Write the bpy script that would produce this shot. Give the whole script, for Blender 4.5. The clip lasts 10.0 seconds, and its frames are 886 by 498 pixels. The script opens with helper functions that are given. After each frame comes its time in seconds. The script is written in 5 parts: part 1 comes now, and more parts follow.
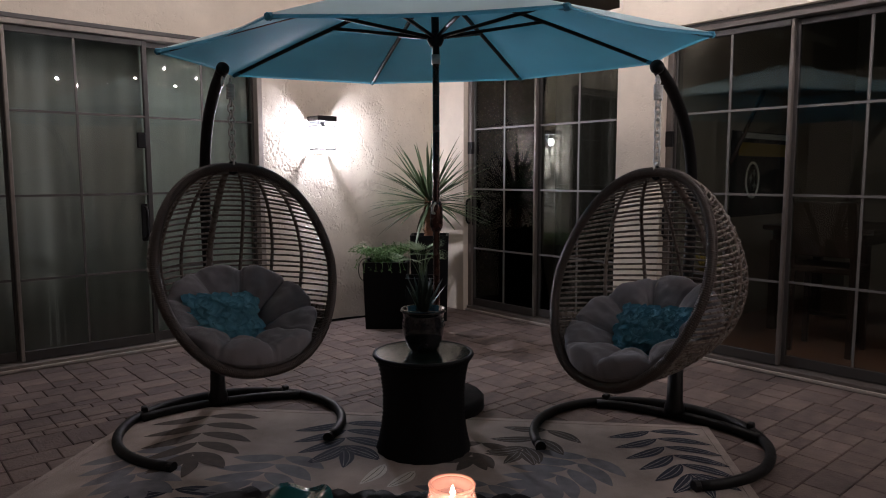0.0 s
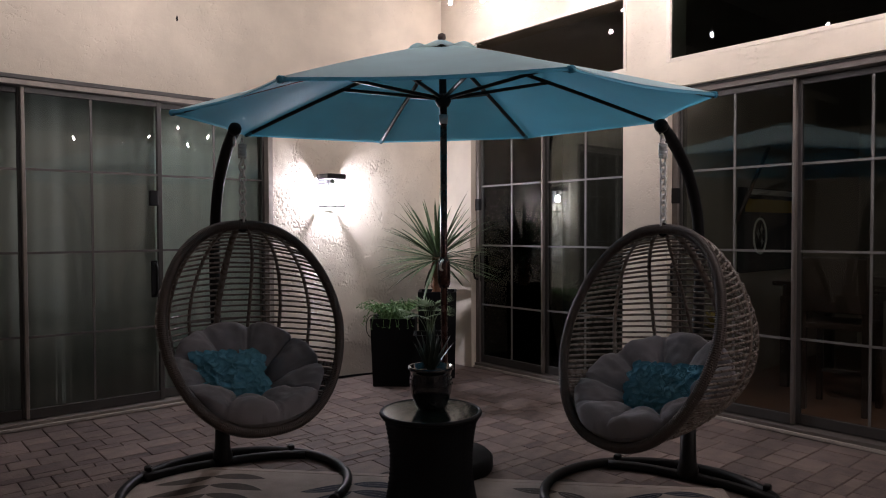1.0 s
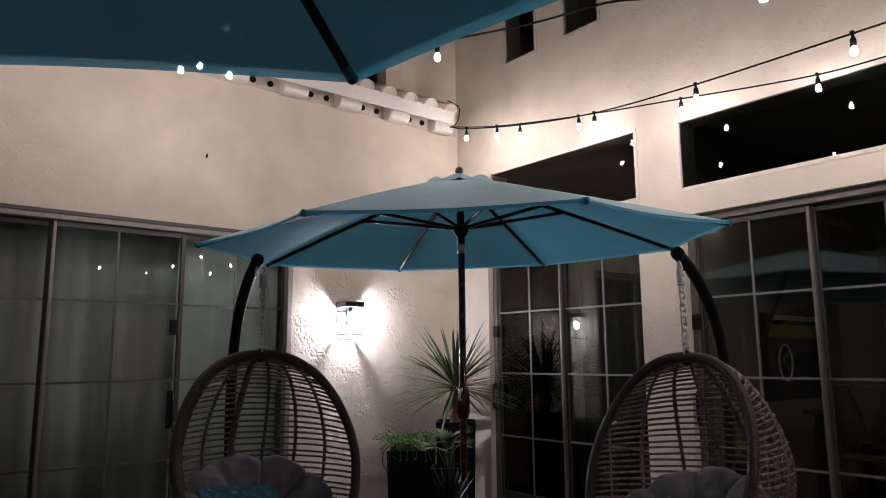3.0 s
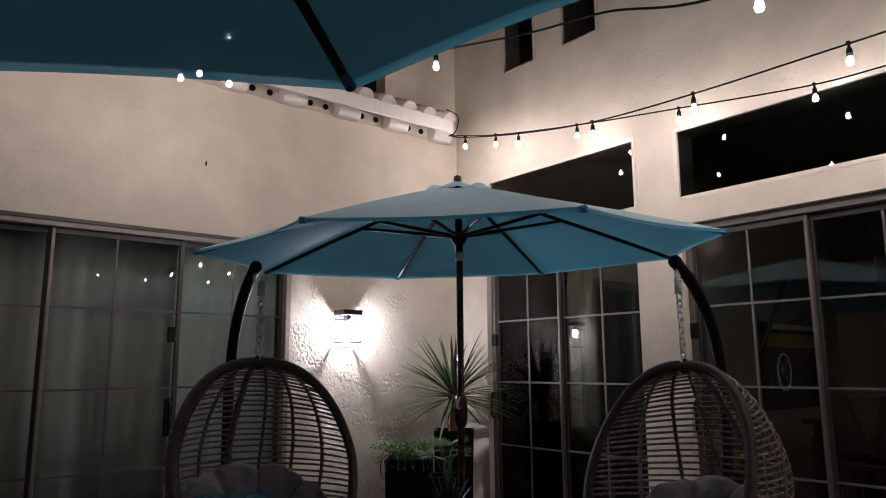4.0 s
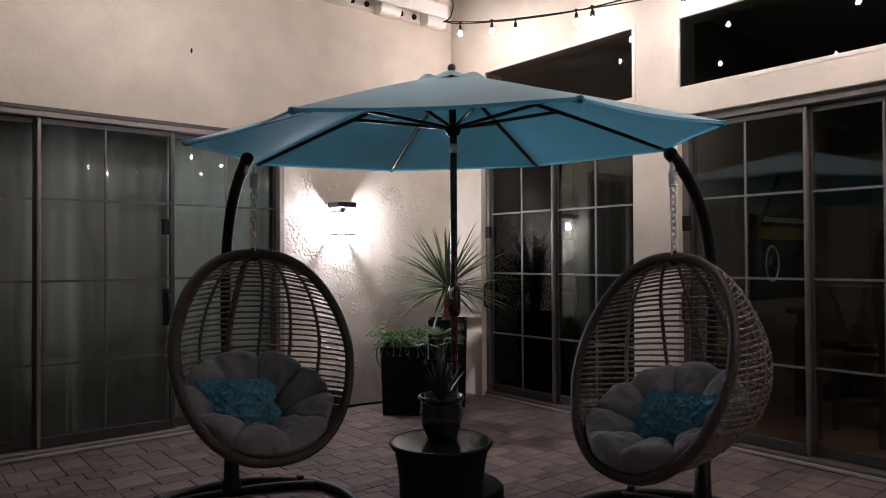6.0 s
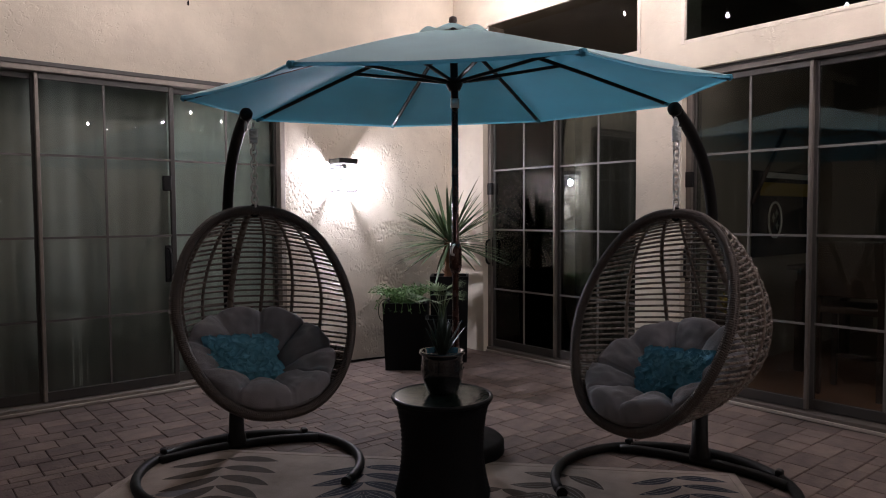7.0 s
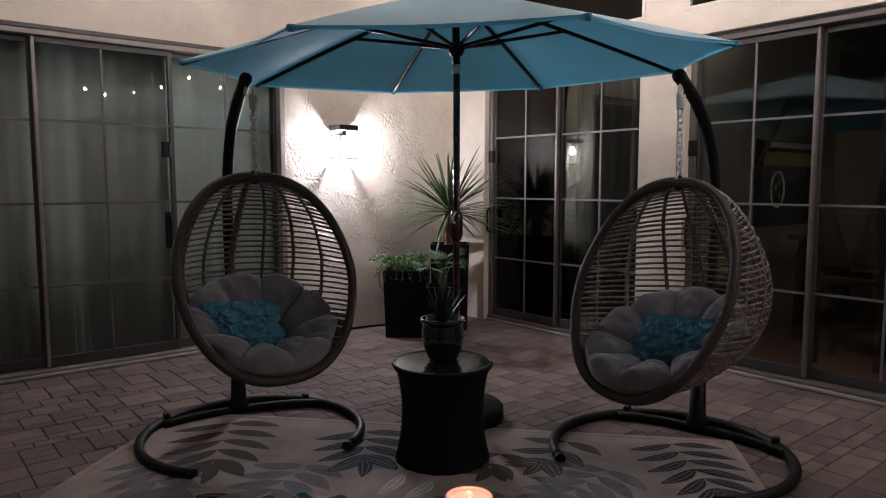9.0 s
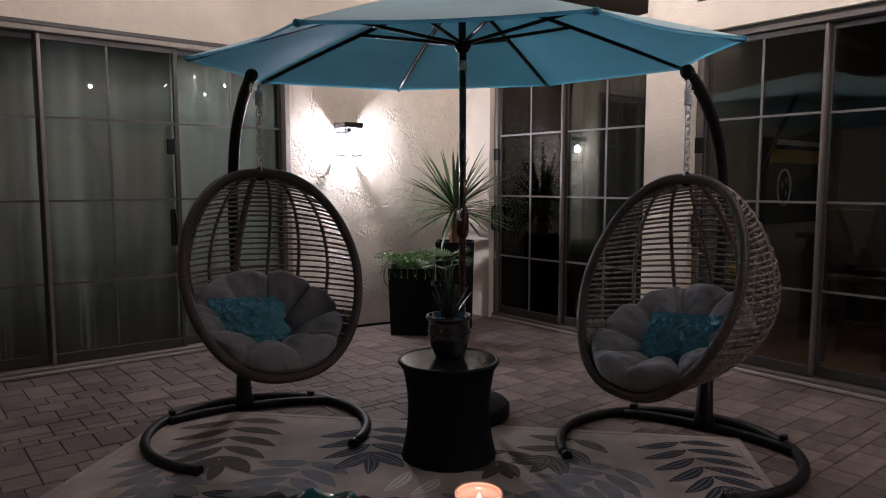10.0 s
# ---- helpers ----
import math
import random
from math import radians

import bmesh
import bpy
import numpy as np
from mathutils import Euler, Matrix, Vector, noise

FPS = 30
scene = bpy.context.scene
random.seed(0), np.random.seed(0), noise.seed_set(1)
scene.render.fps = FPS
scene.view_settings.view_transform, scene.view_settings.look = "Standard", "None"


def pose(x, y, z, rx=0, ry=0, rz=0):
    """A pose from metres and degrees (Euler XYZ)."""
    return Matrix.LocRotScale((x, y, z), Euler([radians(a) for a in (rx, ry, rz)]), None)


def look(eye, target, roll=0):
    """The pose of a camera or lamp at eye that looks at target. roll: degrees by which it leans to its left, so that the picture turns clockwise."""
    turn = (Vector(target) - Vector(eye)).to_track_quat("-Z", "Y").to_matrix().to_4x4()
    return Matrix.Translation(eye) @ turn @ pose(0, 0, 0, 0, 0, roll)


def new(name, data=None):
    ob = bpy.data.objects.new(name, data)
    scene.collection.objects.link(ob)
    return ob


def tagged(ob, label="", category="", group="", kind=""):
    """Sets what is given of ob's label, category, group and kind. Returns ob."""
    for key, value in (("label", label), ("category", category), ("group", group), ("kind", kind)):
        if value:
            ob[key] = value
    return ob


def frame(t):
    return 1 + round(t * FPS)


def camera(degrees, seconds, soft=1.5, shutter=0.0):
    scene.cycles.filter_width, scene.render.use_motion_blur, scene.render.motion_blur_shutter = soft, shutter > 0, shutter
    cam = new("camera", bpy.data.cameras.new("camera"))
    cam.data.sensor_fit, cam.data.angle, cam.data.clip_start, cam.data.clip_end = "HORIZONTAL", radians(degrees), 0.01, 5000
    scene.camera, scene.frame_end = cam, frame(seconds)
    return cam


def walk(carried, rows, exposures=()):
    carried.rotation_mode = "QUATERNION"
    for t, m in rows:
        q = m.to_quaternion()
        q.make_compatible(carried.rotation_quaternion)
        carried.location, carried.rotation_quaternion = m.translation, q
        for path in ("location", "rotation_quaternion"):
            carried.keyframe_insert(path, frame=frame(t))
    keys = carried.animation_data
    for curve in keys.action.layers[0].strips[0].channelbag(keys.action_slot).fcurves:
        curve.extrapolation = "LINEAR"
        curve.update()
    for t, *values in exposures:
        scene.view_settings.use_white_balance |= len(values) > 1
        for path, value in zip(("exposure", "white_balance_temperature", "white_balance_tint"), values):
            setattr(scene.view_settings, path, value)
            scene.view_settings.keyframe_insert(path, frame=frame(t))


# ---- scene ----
cam = camera(65.0, 10.0, soft=1.05)
PATH = [
    (0, (-4.684, -5.42, 1.33), (-3.376, -3.922, 1.119), -0.1),
    (0.5, (-4.677, -5.427, 1.328), (-3.381, -3.909, 1.199), -0.2),
    (1, (-4.686, -5.425, 1.337), (-3.388, -3.904, 1.285), -0.2),
    (1.5, (-4.687, -5.416, 1.347), (-3.405, -3.882, 1.411), -0.2),
    (2, (-4.699, -5.416, 1.353), (-3.43, -3.881, 1.535), -0.2),
    (2.5, (-4.698, -5.422, 1.35), (-3.44, -3.888, 1.604), -0.4),
    (3.8, (-4.693, -5.425, 1.351), (-3.453, -3.895, 1.701), -0.3),
    (4, (-4.694, -5.43, 1.344), (-3.447, -3.902, 1.677), -0.3),
    (4.5, (-4.698, -5.434, 1.344), (-3.433, -3.908, 1.608), -0.1),
    (5, (-4.696, -5.425, 1.34), (-3.426, -3.893, 1.538), -0.1),
    (5.5, (-4.691, -5.428, 1.345), (-3.417, -3.89, 1.454), -0.2),
    (7, (-4.678, -5.428, 1.342), (-3.41, -3.885, 1.244), -0.3),
    (7.5, (-4.675, -5.431, 1.341), (-3.409, -3.889, 1.195), -0.2),
    (8, (-4.674, -5.426, 1.338), (-3.401, -3.894, 1.152), -0.1),
    (8.5, (-4.681, -5.425, 1.335), (-3.412, -3.89, 1.148), -0.0),
    (9, (-4.676, -5.421, 1.337), (-3.413, -3.882, 1.149), -0.0),
    (9.5, (-4.685, -5.408, 1.334), (-3.427, -3.866, 1.139), -0.0),
    (10, (-4.68, -5.404, 1.325), (-3.425, -3.859, 1.134), -0.0),
]
walk(cam, [(t, look(eye, target, lean)) for t, eye, target, lean in PATH],
     exposures=[(0.0, 0.19), (1.0, 0.19), (2.0, 0.20), (2.7, 0.04), (4.0, -0.23), (4.5, -0.26), (5.0, -0.19), (5.5, -0.02), (7.0, 0.30), (8.0, 0.32), (10.0, 0.33)])

# ---------------------------------------------------------------- night sky
world = bpy.data.worlds.new("night")
scene.world = world
world.use_nodes = True
world.node_tree.nodes["Background"].inputs[0].default_value = (0.55, 0.60, 0.80, 1)
world.node_tree.nodes["Background"].inputs[1].default_value = 0.004
BULB = 660.0        # string bulb glow
SCONCE = 2000.0     # wall lantern core
FLAME = 110.0


# ---------------------------------------------------------------- materials
def mat(name, col, rough=0.6, metal=0.0, var=0.25, scale=8.0, bump=0.0, bump_scale=60.0, rand=0.0, spec=0.5,
        sheen=0.0, trans=0.0, coat=0.0, stretch=(1, 1, 1), big=1.3, leak=0.0):
    """A surface with variation at two scales, fine relief and, if wanted, a shift from object to object."""
    m = bpy.data.materials.new(name)
    m.use_nodes = True
    nt = m.node_tree
    n, l = nt.nodes, nt.links
    b = n["Principled BSDF"]
    tc = n.new("ShaderNodeTexCoord")
    mp = n.new("ShaderNodeMapping")
    mp.inputs["Scale"].default_value = stretch
    l.new(tc.outputs["Object"], mp.inputs[0])
    a = n.new("ShaderNodeTexNoise")
    a.inputs["Scale"].default_value, a.inputs["Detail"].default_value = scale, 6
    c = n.new("ShaderNodeTexNoise")
    c.inputs["Scale"].default_value, c.inputs["Detail"].default_value = big, 3
    l.new(mp.outputs[0], a.inputs[0])
    l.new(tc.outputs["Object"], c.inputs[0])
    mix = n.new("ShaderNodeMath")
    mix.operation = "ADD"
    l.new(a.outputs[0], mix.inputs[0])
    l.new(c.outputs[0], mix.inputs[1])
    last = mix
    if rand:
        oi = n.new("ShaderNodeObjectInfo")
        r = n.new("ShaderNodeMath")
        r.operation = "MULTIPLY_ADD"
        l.new(oi.outputs["Random"], r.inputs[0])
        r.inputs[1].default_value = rand
        l.new(mix.outputs[0], r.inputs[2])
        geo = n.new("ShaderNodeNewGeometry")
        r2 = n.new("ShaderNodeMath")
        r2.operation = "MULTIPLY_ADD"
        l.new(geo.outputs["Random Per Island"], r2.inputs[0])
        r2.inputs[1].default_value = rand
        l.new(r.outputs[0], r2.inputs[2])
        last = r2
    mr = n.new("ShaderNodeMapRange")
    mr.inputs[1].default_value, mr.inputs[2].default_value = 0.6, 1.4 + 2 * rand
    mr.inputs[3].default_value, mr.inputs[4].default_value = 1 - var, 1 + var
    l.new(last.outputs[0], mr.inputs[0])
    mul = n.new("ShaderNodeMix")
    mul.data_type, mul.blend_type = "RGBA", "MULTIPLY"
    mul.inputs[0].default_value = 1
    mul.inputs[6].default_value = (*col, 1)
    l.new(mr.outputs[0], mul.inputs[7])
    l.new(mul.outputs[2], b.inputs["Base Color"])
    rr = n.new("ShaderNodeMapRange")
    rr.inputs[3].default_value, rr.inputs[4].default_value = max(rough - 0.1, 0.03), min(rough + 0.12, 1)
    l.new(a.outputs[0], rr.inputs[0])
    l.new(rr.outputs[0], b.inputs["Roughness"])
    b.inputs["Metallic"].default_value = metal
    b.inputs["Specular IOR Level"].default_value = spec
    b.inputs["Sheen Weight"].default_value = sheen
    b.inputs["Coat Weight"].default_value = coat
    if bump:
        f = n.new("ShaderNodeTexNoise")
        f.inputs["Scale"].default_value, f.inputs["Detail"].default_value = bump_scale, 5
        l.new(mp.outputs[0], f.inputs[0])
        bp = n.new("ShaderNodeBump")
        bp.inputs["Strength"].default_value, bp.inputs["Distance"].default_value = bump, 0.01
        l.new(f.outputs[0], bp.inputs["Height"])
        l.new(bp.outputs[0], b.inputs["Normal"])
    if trans:
        t = n.new("ShaderNodeBsdfTranslucent")
        l.new(mul.outputs[2], t.inputs[0])
        ms = n.new("ShaderNodeMixShader")
        ms.inputs[0].default_value = trans
        l.new(b.outputs[0], ms.inputs[1])
        l.new(t.outputs[0], ms.inputs[2])
        l.new(ms.outputs[0], n["Material Output"].inputs[0])
        if leak:
            see = n.new("ShaderNodeBsdfTransparent")
            m2 = n.new("ShaderNodeMixShader")
            m2.inputs[0].default_value = leak
            l.new(ms.outputs[0], m2.inputs[1])
            l.new(see.outputs[0], m2.inputs[2])
            l.new(m2.outputs[0], n["Material Output"].inputs[0])
    return m


def glow(name, col, strength):
    m = bpy.data.materials.new(name)
    m.use_nodes = True
    b = m.node_tree.nodes["Principled BSDF"]
    b.inputs["Base Color"].default_value = (*col, 1)
    b.inputs["Emission Color"].default_value = (*col, 1)
    b.inputs["Emission Strength"].default_value = strength
    return m


def glass(name, tint=(0.9, 0.95, 0.93), gloss=0.0):
    """A flat pane: clear straight through, mirror-like by Fresnel."""
    m = bpy.data.materials.new(name)
    m.use_nodes = True
    n, l = m.node_tree.nodes, m.node_tree.links
    n.remove(n["Principled BSDF"])
    tr, gl, ms, fr = (n.new("ShaderNodeBsdfTransparent"), n.new("ShaderNodeBsdfGlossy"), n.new("ShaderNodeMixShader"), n.new("ShaderNodeFresnel"))
    tr.inputs[0].default_value = (*tint, 1)
    gl.inputs["Roughness"].default_value = gloss
    fr.inputs[0].default_value = 1.52
    l.new(fr.outputs[0], ms.inputs[0])
    l.new(tr.outputs[0], ms.inputs[1])
    l.new(gl.outputs[0], ms.inputs[2])
    l.new(ms.outputs[0], n["Material Output"].inputs[0])
    return m


def stucco(name, col, rough_patches):
    """Hand-trowelled stucco: broad swells, smooth trowelled islands and torn-out ridges between them."""
    m = mat(name, col, 0.85, var=0.17, scale=3.4, big=0.8, spec=0.2)
    n, l = m.node_tree.nodes, m.node_tree.links
    tc = n.new("ShaderNodeTexCoord")
    def tex(scale, detail, dist=0.0):
        t = n.new("ShaderNodeTexNoise")
        t.inputs["Scale"].default_value, t.inputs["Detail"].default_value, t.inputs["Distortion"].default_value = scale, detail, dist
        l.new(tc.outputs["Object"], t.inputs[0])
        return t.outputs[0]
    def step(src, a, b):
        t = n.new("ShaderNodeMapRange")
        t.interpolation_type = "SMOOTHSTEP"
        t.inputs[1].default_value, t.inputs[2].default_value = a, b
        l.new(src, t.inputs[0])
        return t.outputs[0]
    def calc(op, a, b, c=None):
        t = n.new("ShaderNodeMath")
        t.operation = op
        for k, x in enumerate((a, b, c)):
            if isinstance(x, float):
                t.inputs[k].default_value = x
            elif x is not None:
                l.new(x, t.inputs[k])
        return t.outputs[0]
    # pits torn by the trowel in loose clusters, over broad soft swells and a sandy grain
    pits = calc("MULTIPLY", step(tex(2.6, 3, 0.4), 0.44, 0.60), step(tex(30.0, 3, 0.8), 0.56, 0.64))
    base = calc("MULTIPLY_ADD", tex(170.0, 2), 0.10, calc("MULTIPLY", tex(4.5, 4), 1.05))
    height = calc("MULTIPLY_ADD", pits, -rough_patches, base)
    bp = n.new("ShaderNodeBump")
    bp.inputs["Strength"].default_value, bp.inputs["Distance"].default_value = 0.6, 0.018
    l.new(height, bp.inputs["Height"])
    l.new(bp.outputs[0], n["Principled BSDF"].inputs["Normal"])
    return m


M_STUCCO = stucco("cream_stucco", (0.585, 0.515, 0.418), 0.45)
M_STUCCO_SMOOTH = stucco("cream_stucco_smooth", (0.585, 0.515, 0.418), 0.20)
M_WINTRIM = mat("painted_window_trim", (0.56, 0.49, 0.41), 0.6, var=0.12, scale=20, bump=0.1)
M_TRIM = mat("white_trim", (0.70, 0.66, 0.60), 0.5, var=0.10, scale=20, bump=0.1)
M_SILL = mat("worn_sill_paint", (0.40, 0.35, 0.30), 0.7, var=0.3, scale=15, bump=0.2)
M_ALU = mat("bronze_anodised_frame", (0.14, 0.12, 0.105), 0.45, metal=0.4, var=0.2, scale=25)
M_ALU_TAN = mat("tan_anodised_frame", (0.24, 0.208, 0.178), 0.45, metal=0.35, var=0.25, scale=25)
M_BAR = mat("weathered_bar", (0.11, 0.10, 0.09), 0.5, metal=0.2, var=0.2)
M_ALU_DARK = mat("dark_frame", (0.06, 0.055, 0.05), 0.45, metal=0.3, var=0.2)
# muntin grey with the weaker light at door_3 darkened into its colour
M_MUNTIN_SHADED = mat("shaded_grey_muntin", (0.13, 0.122, 0.11), 0.5, var=0.1)
M_MUNTIN = mat("grey_muntin", (0.15, 0.142, 0.13), 0.5, var=0.1)
M_GLASS = glass("window_glass")
M_GLASS_MID = glass("brown_glass", (0.60, 0.57, 0.53))
M_GLASS_DARK = glass("dark_glass", (0.25, 0.28, 0.27))
M_GLASS_TINT = glass("tinted_glass", (0.74, 0.79, 0.75))
M_CURTAIN = mat("grey_green_curtain", (0.49, 0.485, 0.43), 0.9, var=0.12, scale=3, stretch=(6, 6, 0.4), bump=0.2, bump_scale=40, trans=0.15)
# paler, slightly more translucent curtain for the panel next to the pier
M_CURTAIN_PALE = mat("pale_curtain", (0.70, 0.74, 0.68), 0.9, var=0.15, scale=3, stretch=(6, 6, 0.4), trans=0.2)
M_DRAPE = mat("brown_drape", (0.055, 0.045, 0.036), 0.9, var=0.2, scale=4, stretch=(6, 6, 0.4))
M_PAVER = mat("concrete_paver", (0.158, 0.114, 0.098), 0.82, var=0.9, scale=14, bump=0.5, bump_scale=70, rand=0.62, big=2.2)
M_JOINT = mat("joint_sand", (0.10, 0.083, 0.07), 0.95, var=0.3, scale=40, bump=0.5)
M_RUG = mat("rug_taupe", (0.30, 0.241, 0.204), 0.95, var=0.42, scale=7, bump=0.35, bump_scale=260, sheen=0.1)
M_BLACK = mat("black_powder_coat", (0.0065, 0.006, 0.006), 0.5, spec=0.22, var=0.3, scale=30, bump=0.1, bump_scale=120)
M_RESIN = mat("brown_resin_wicker", (0.185, 0.15, 0.127), 0.27, coat=0.35, var=0.35, scale=40, bump=0.3, bump_scale=150, rand=0.2)
M_RIM = mat("wound_wicker_rim", (0.075, 0.057, 0.048), 0.55, var=0.4, scale=60, bump=0.6, bump_scale=90)
M_CUSHION = mat("charcoal_cushion", (0.185, 0.172, 0.18), 0.92, var=0.22, scale=10, bump=0.25, bump_scale=220, sheen=0.25)
M_TEAL_PILLOW = mat("teal_felt", (0.19, 0.50, 0.63), 0.85, var=0.3, scale=12, bump=0.2, bump_scale=200, rand=0.3, sheen=0.2)
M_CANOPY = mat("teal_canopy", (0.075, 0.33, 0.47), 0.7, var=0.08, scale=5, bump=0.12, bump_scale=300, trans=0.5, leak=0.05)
# paler teal puts the light on the canopy's upper side into its colour
M_CANOPY_LIT = mat("lit_teal_canopy", (0.56, 0.77, 0.79), 0.8, var=0.08, scale=5, bump=0.12, bump_scale=300, trans=0.36, leak=0.06)
M_STEEL = mat("galvanised_steel", (0.72, 0.70, 0.67), 0.45, metal=0.45, var=0.15, scale=50)
M_BRONZE_POLE = mat("bronze_pole", (0.075, 0.032, 0.024), 0.25, metal=0.5, var=0.2, scale=20, coat=0.4)
M_PLANTER = mat("black_planter", (0.0045, 0.0045, 0.005), 0.6, spec=0.16, var=0.25, scale=12, bump=0.15)
M_GLAZE = mat("black_glaze", (0.010, 0.011, 0.012), 0.10, var=0.2, scale=15, coat=0.8)
M_TOP = mat("dark_glass_top", (0.006, 0.010, 0.008), 0.16, var=0.3, scale=20, spec=0.28, bump=0.25, bump_scale=25)
M_SOIL = mat("potting_soil", (0.035, 0.025, 0.018), 0.95, var=0.4, scale=50, bump=0.8)
M_LEAF = mat("yucca_leaf", (0.06, 0.095, 0.04), 0.5, var=0.35, scale=6, rand=0.4)
M_IVY = mat("trailing_leaf", (0.09, 0.18, 0.05), 0.5, var=0.35, scale=6, rand=0.5, trans=0.2)
M_AGAVE = mat("agave_leaf", (0.065, 0.09, 0.07), 0.5, var=0.25, scale=8, rand=0.3)
M_BARK = mat("fibrous_trunk", (0.20, 0.095, 0.05), 0.95, var=0.5, scale=20, bump=0.9, bump_scale=50, stretch=(1, 1, 3))
M_TILE = mat("painted_roof_tile", (0.54, 0.46, 0.39), 0.8, var=0.25, scale=12, bump=0.3)
M_CABLE = mat("black_cable", (0.010, 0.0095, 0.009), 0.85, var=0.2, spec=0.1)
M_BULB = glow("bulb_glass_lit", (1.000, 0.892, 0.929), BULB)
M_LAMPCORE = glow("lantern_bulb_lit", (0.85, 0.845, 1.0), SCONCE)
M_FLAME = glow("flame", (1.0, 0.56, 0.42), FLAME)
M_WAX = mat("peach_wax", (0.80, 0.58, 0.50), 0.5, var=0.1, trans=0.4)
M_JAR = mat("hazy_peach_jar_glass", (0.96, 0.68, 0.60), 0.10, var=0.06, trans=0.55, coat=0.6, leak=0.66)
M_FROST = mat("candlelit_glass", (0.95, 0.70, 0.62), 0.12, var=0.06, trans=0.5, coat=0.6, leak=0.45)
M_DARKWOOD = mat("dark_wood", (0.035, 0.018, 0.012), 0.4, var=0.4, scale=6, stretch=(1, 8, 1))
M_CEILING = mat("white_ceiling_paint", (0.62, 0.58, 0.53), 0.9, var=0.08)
M_WOODFLOOR = mat("red_brown_wood_floor", (0.17, 0.072, 0.04), 0.35, var=0.35, scale=5, stretch=(1, 8, 1))
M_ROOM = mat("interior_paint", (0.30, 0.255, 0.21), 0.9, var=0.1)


# ---------------------------------------------------------------- mesh helpers
def part(name, bm, material, parent=None, label="", smooth=False):
    me = bpy.data.meshes.new(name)
    if smooth:
        for f in bm.faces:
            f.smooth = True
    bm.normal_update()
    bm.to_mesh(me)
    bm.free()
    me.materials.append(material)
    ob = new(name, me)
    if parent is not None:
        ob.parent = parent
    if label:
        ob["label"] = label
    return ob


def thing(name, m, label, category, group="", kind=""):
    ob = new(name)
    ob.empty_display_size = 0.1
    ob.matrix_basis = m
    return tagged(ob, label, category, group, kind)


def share(name, ob, parent, m):
    o = new(name, ob.data)
    o.parent = parent
    o.matrix_basis = m
    return o


def box(bm, c, s, m=None, bevel=0.0):
    g = bmesh.ops.create_cube(bm, size=1.0)["verts"]
    t = Matrix.Translation(c) @ Matrix.Diagonal((*s, 1))
    bmesh.ops.transform(bm, matrix=(m @ t) if m else t, verts=g)
    if bevel:
        es = list({e for v in g for e in v.link_edges})
        bmesh.ops.bevel(bm, geom=es, offset=bevel, segments=2, affect="EDGES", profile=0.5)
    return bm


def bx(c, s, m=None, bevel=0.0):
    return box(bmesh.new(), c, s, m, bevel)


def span(x0, x1, y0, y1, z0, z1, bevel=0.0):
    return bx(((x0 + x1) / 2, (y0 + y1) / 2, (z0 + z1) / 2), (abs(x1 - x0), abs(y1 - y0), abs(z1 - z0)), None, bevel)


def tube(bm, pts, r, seg=8, closed=False, cap=True, flat=1.0):
    """A round bar along pts; r may be one number or one for each point."""
    pts = [Vector(p) for p in pts]
    n = len(pts)
    rs = r if isinstance(r, (list, tuple)) else [r] * n
    rings = []
    side = None
    for i, p in enumerate(pts):
        a = pts[(i - 1) % n] if (closed or i) else p
        b = pts[(i + 1) % n] if (closed or i < n - 1) else p
        d = (b - a).normalized()
        if side is None:
            ref = Vector((0, 0, 1)) if abs(d.z) < 0.9 else Vector((1, 0, 0))
            side = d.cross(ref).normalized()
        else:
            side = (side - d * side.dot(d)).normalized()
        up = side.cross(d)
        rings.append([bm.verts.new(p + rs[i] * (math.cos(2 * math.pi * k / seg) * side + flat * math.sin(2 * math.pi * k / seg) * up)) for k in range(seg)])
    for i in range(n if closed else n - 1):
        q, w = rings[i], rings[(i + 1) % n]
        for k in range(seg):
            bm.faces.new((q[k], q[(k + 1) % seg], w[(k + 1) % seg], w[k]))
    if cap and not closed:
        bm.faces.new(rings[0][::-1])
        bm.faces.new(rings[-1])
    return bm


def curve_pts(ctrl, n):
    """Catmull-Rom through the control points."""
    c = [Vector(p) for p in ctrl]
    c = [c[0] * 2 - c[1]] + c + [c[-1] * 2 - c[-2]]
    out = []
    segs = len(c) - 3
    for i in range(n + 1):
        u = i / n * segs
        k = min(int(u), segs - 1)
        t = u - k
        p0, p1, p2, p3 = c[k:k + 4]
        out.append(0.5 * ((2 * p1) + (p2 - p0) * t + (2 * p0 - 5 * p1 + 4 * p2 - p3) * t * t + (3 * p1 - p0 - 3 * p2 + p3) * t ** 3))
    return out


def lathe(bm, prof, seg=32, c=(0, 0, 0)):
    """Profile of (radius, height) turned about z."""
    rings = []
    for r, z in prof:
        if r < 1e-5:
            rings.append([bm.verts.new((c[0], c[1], c[2] + z))])
        else:
            rings.append([bm.verts.new((c[0] + r * math.cos(2 * math.pi * k / seg), c[1] + r * math.sin(2 * math.pi * k / seg), c[2] + z)) for k in range(seg)])
    for a, b in zip(rings, rings[1:]):
        for k in range(seg):
            k2 = (k + 1) % seg
            if len(a) == 1 and len(b) > 1:
                bm.faces.new((a[0], b[k2], b[k]))
            elif len(b) == 1 and len(a) > 1:
                bm.faces.new((a[k], a[k2], b[0]))
            elif len(a) > 1:
                bm.faces.new((a[k], a[k2], b[k2], b[k]))
    return bm


def structure(name, bm, material, label, category):
    return tagged(part(name, bm, material), label, category, kind="structure")


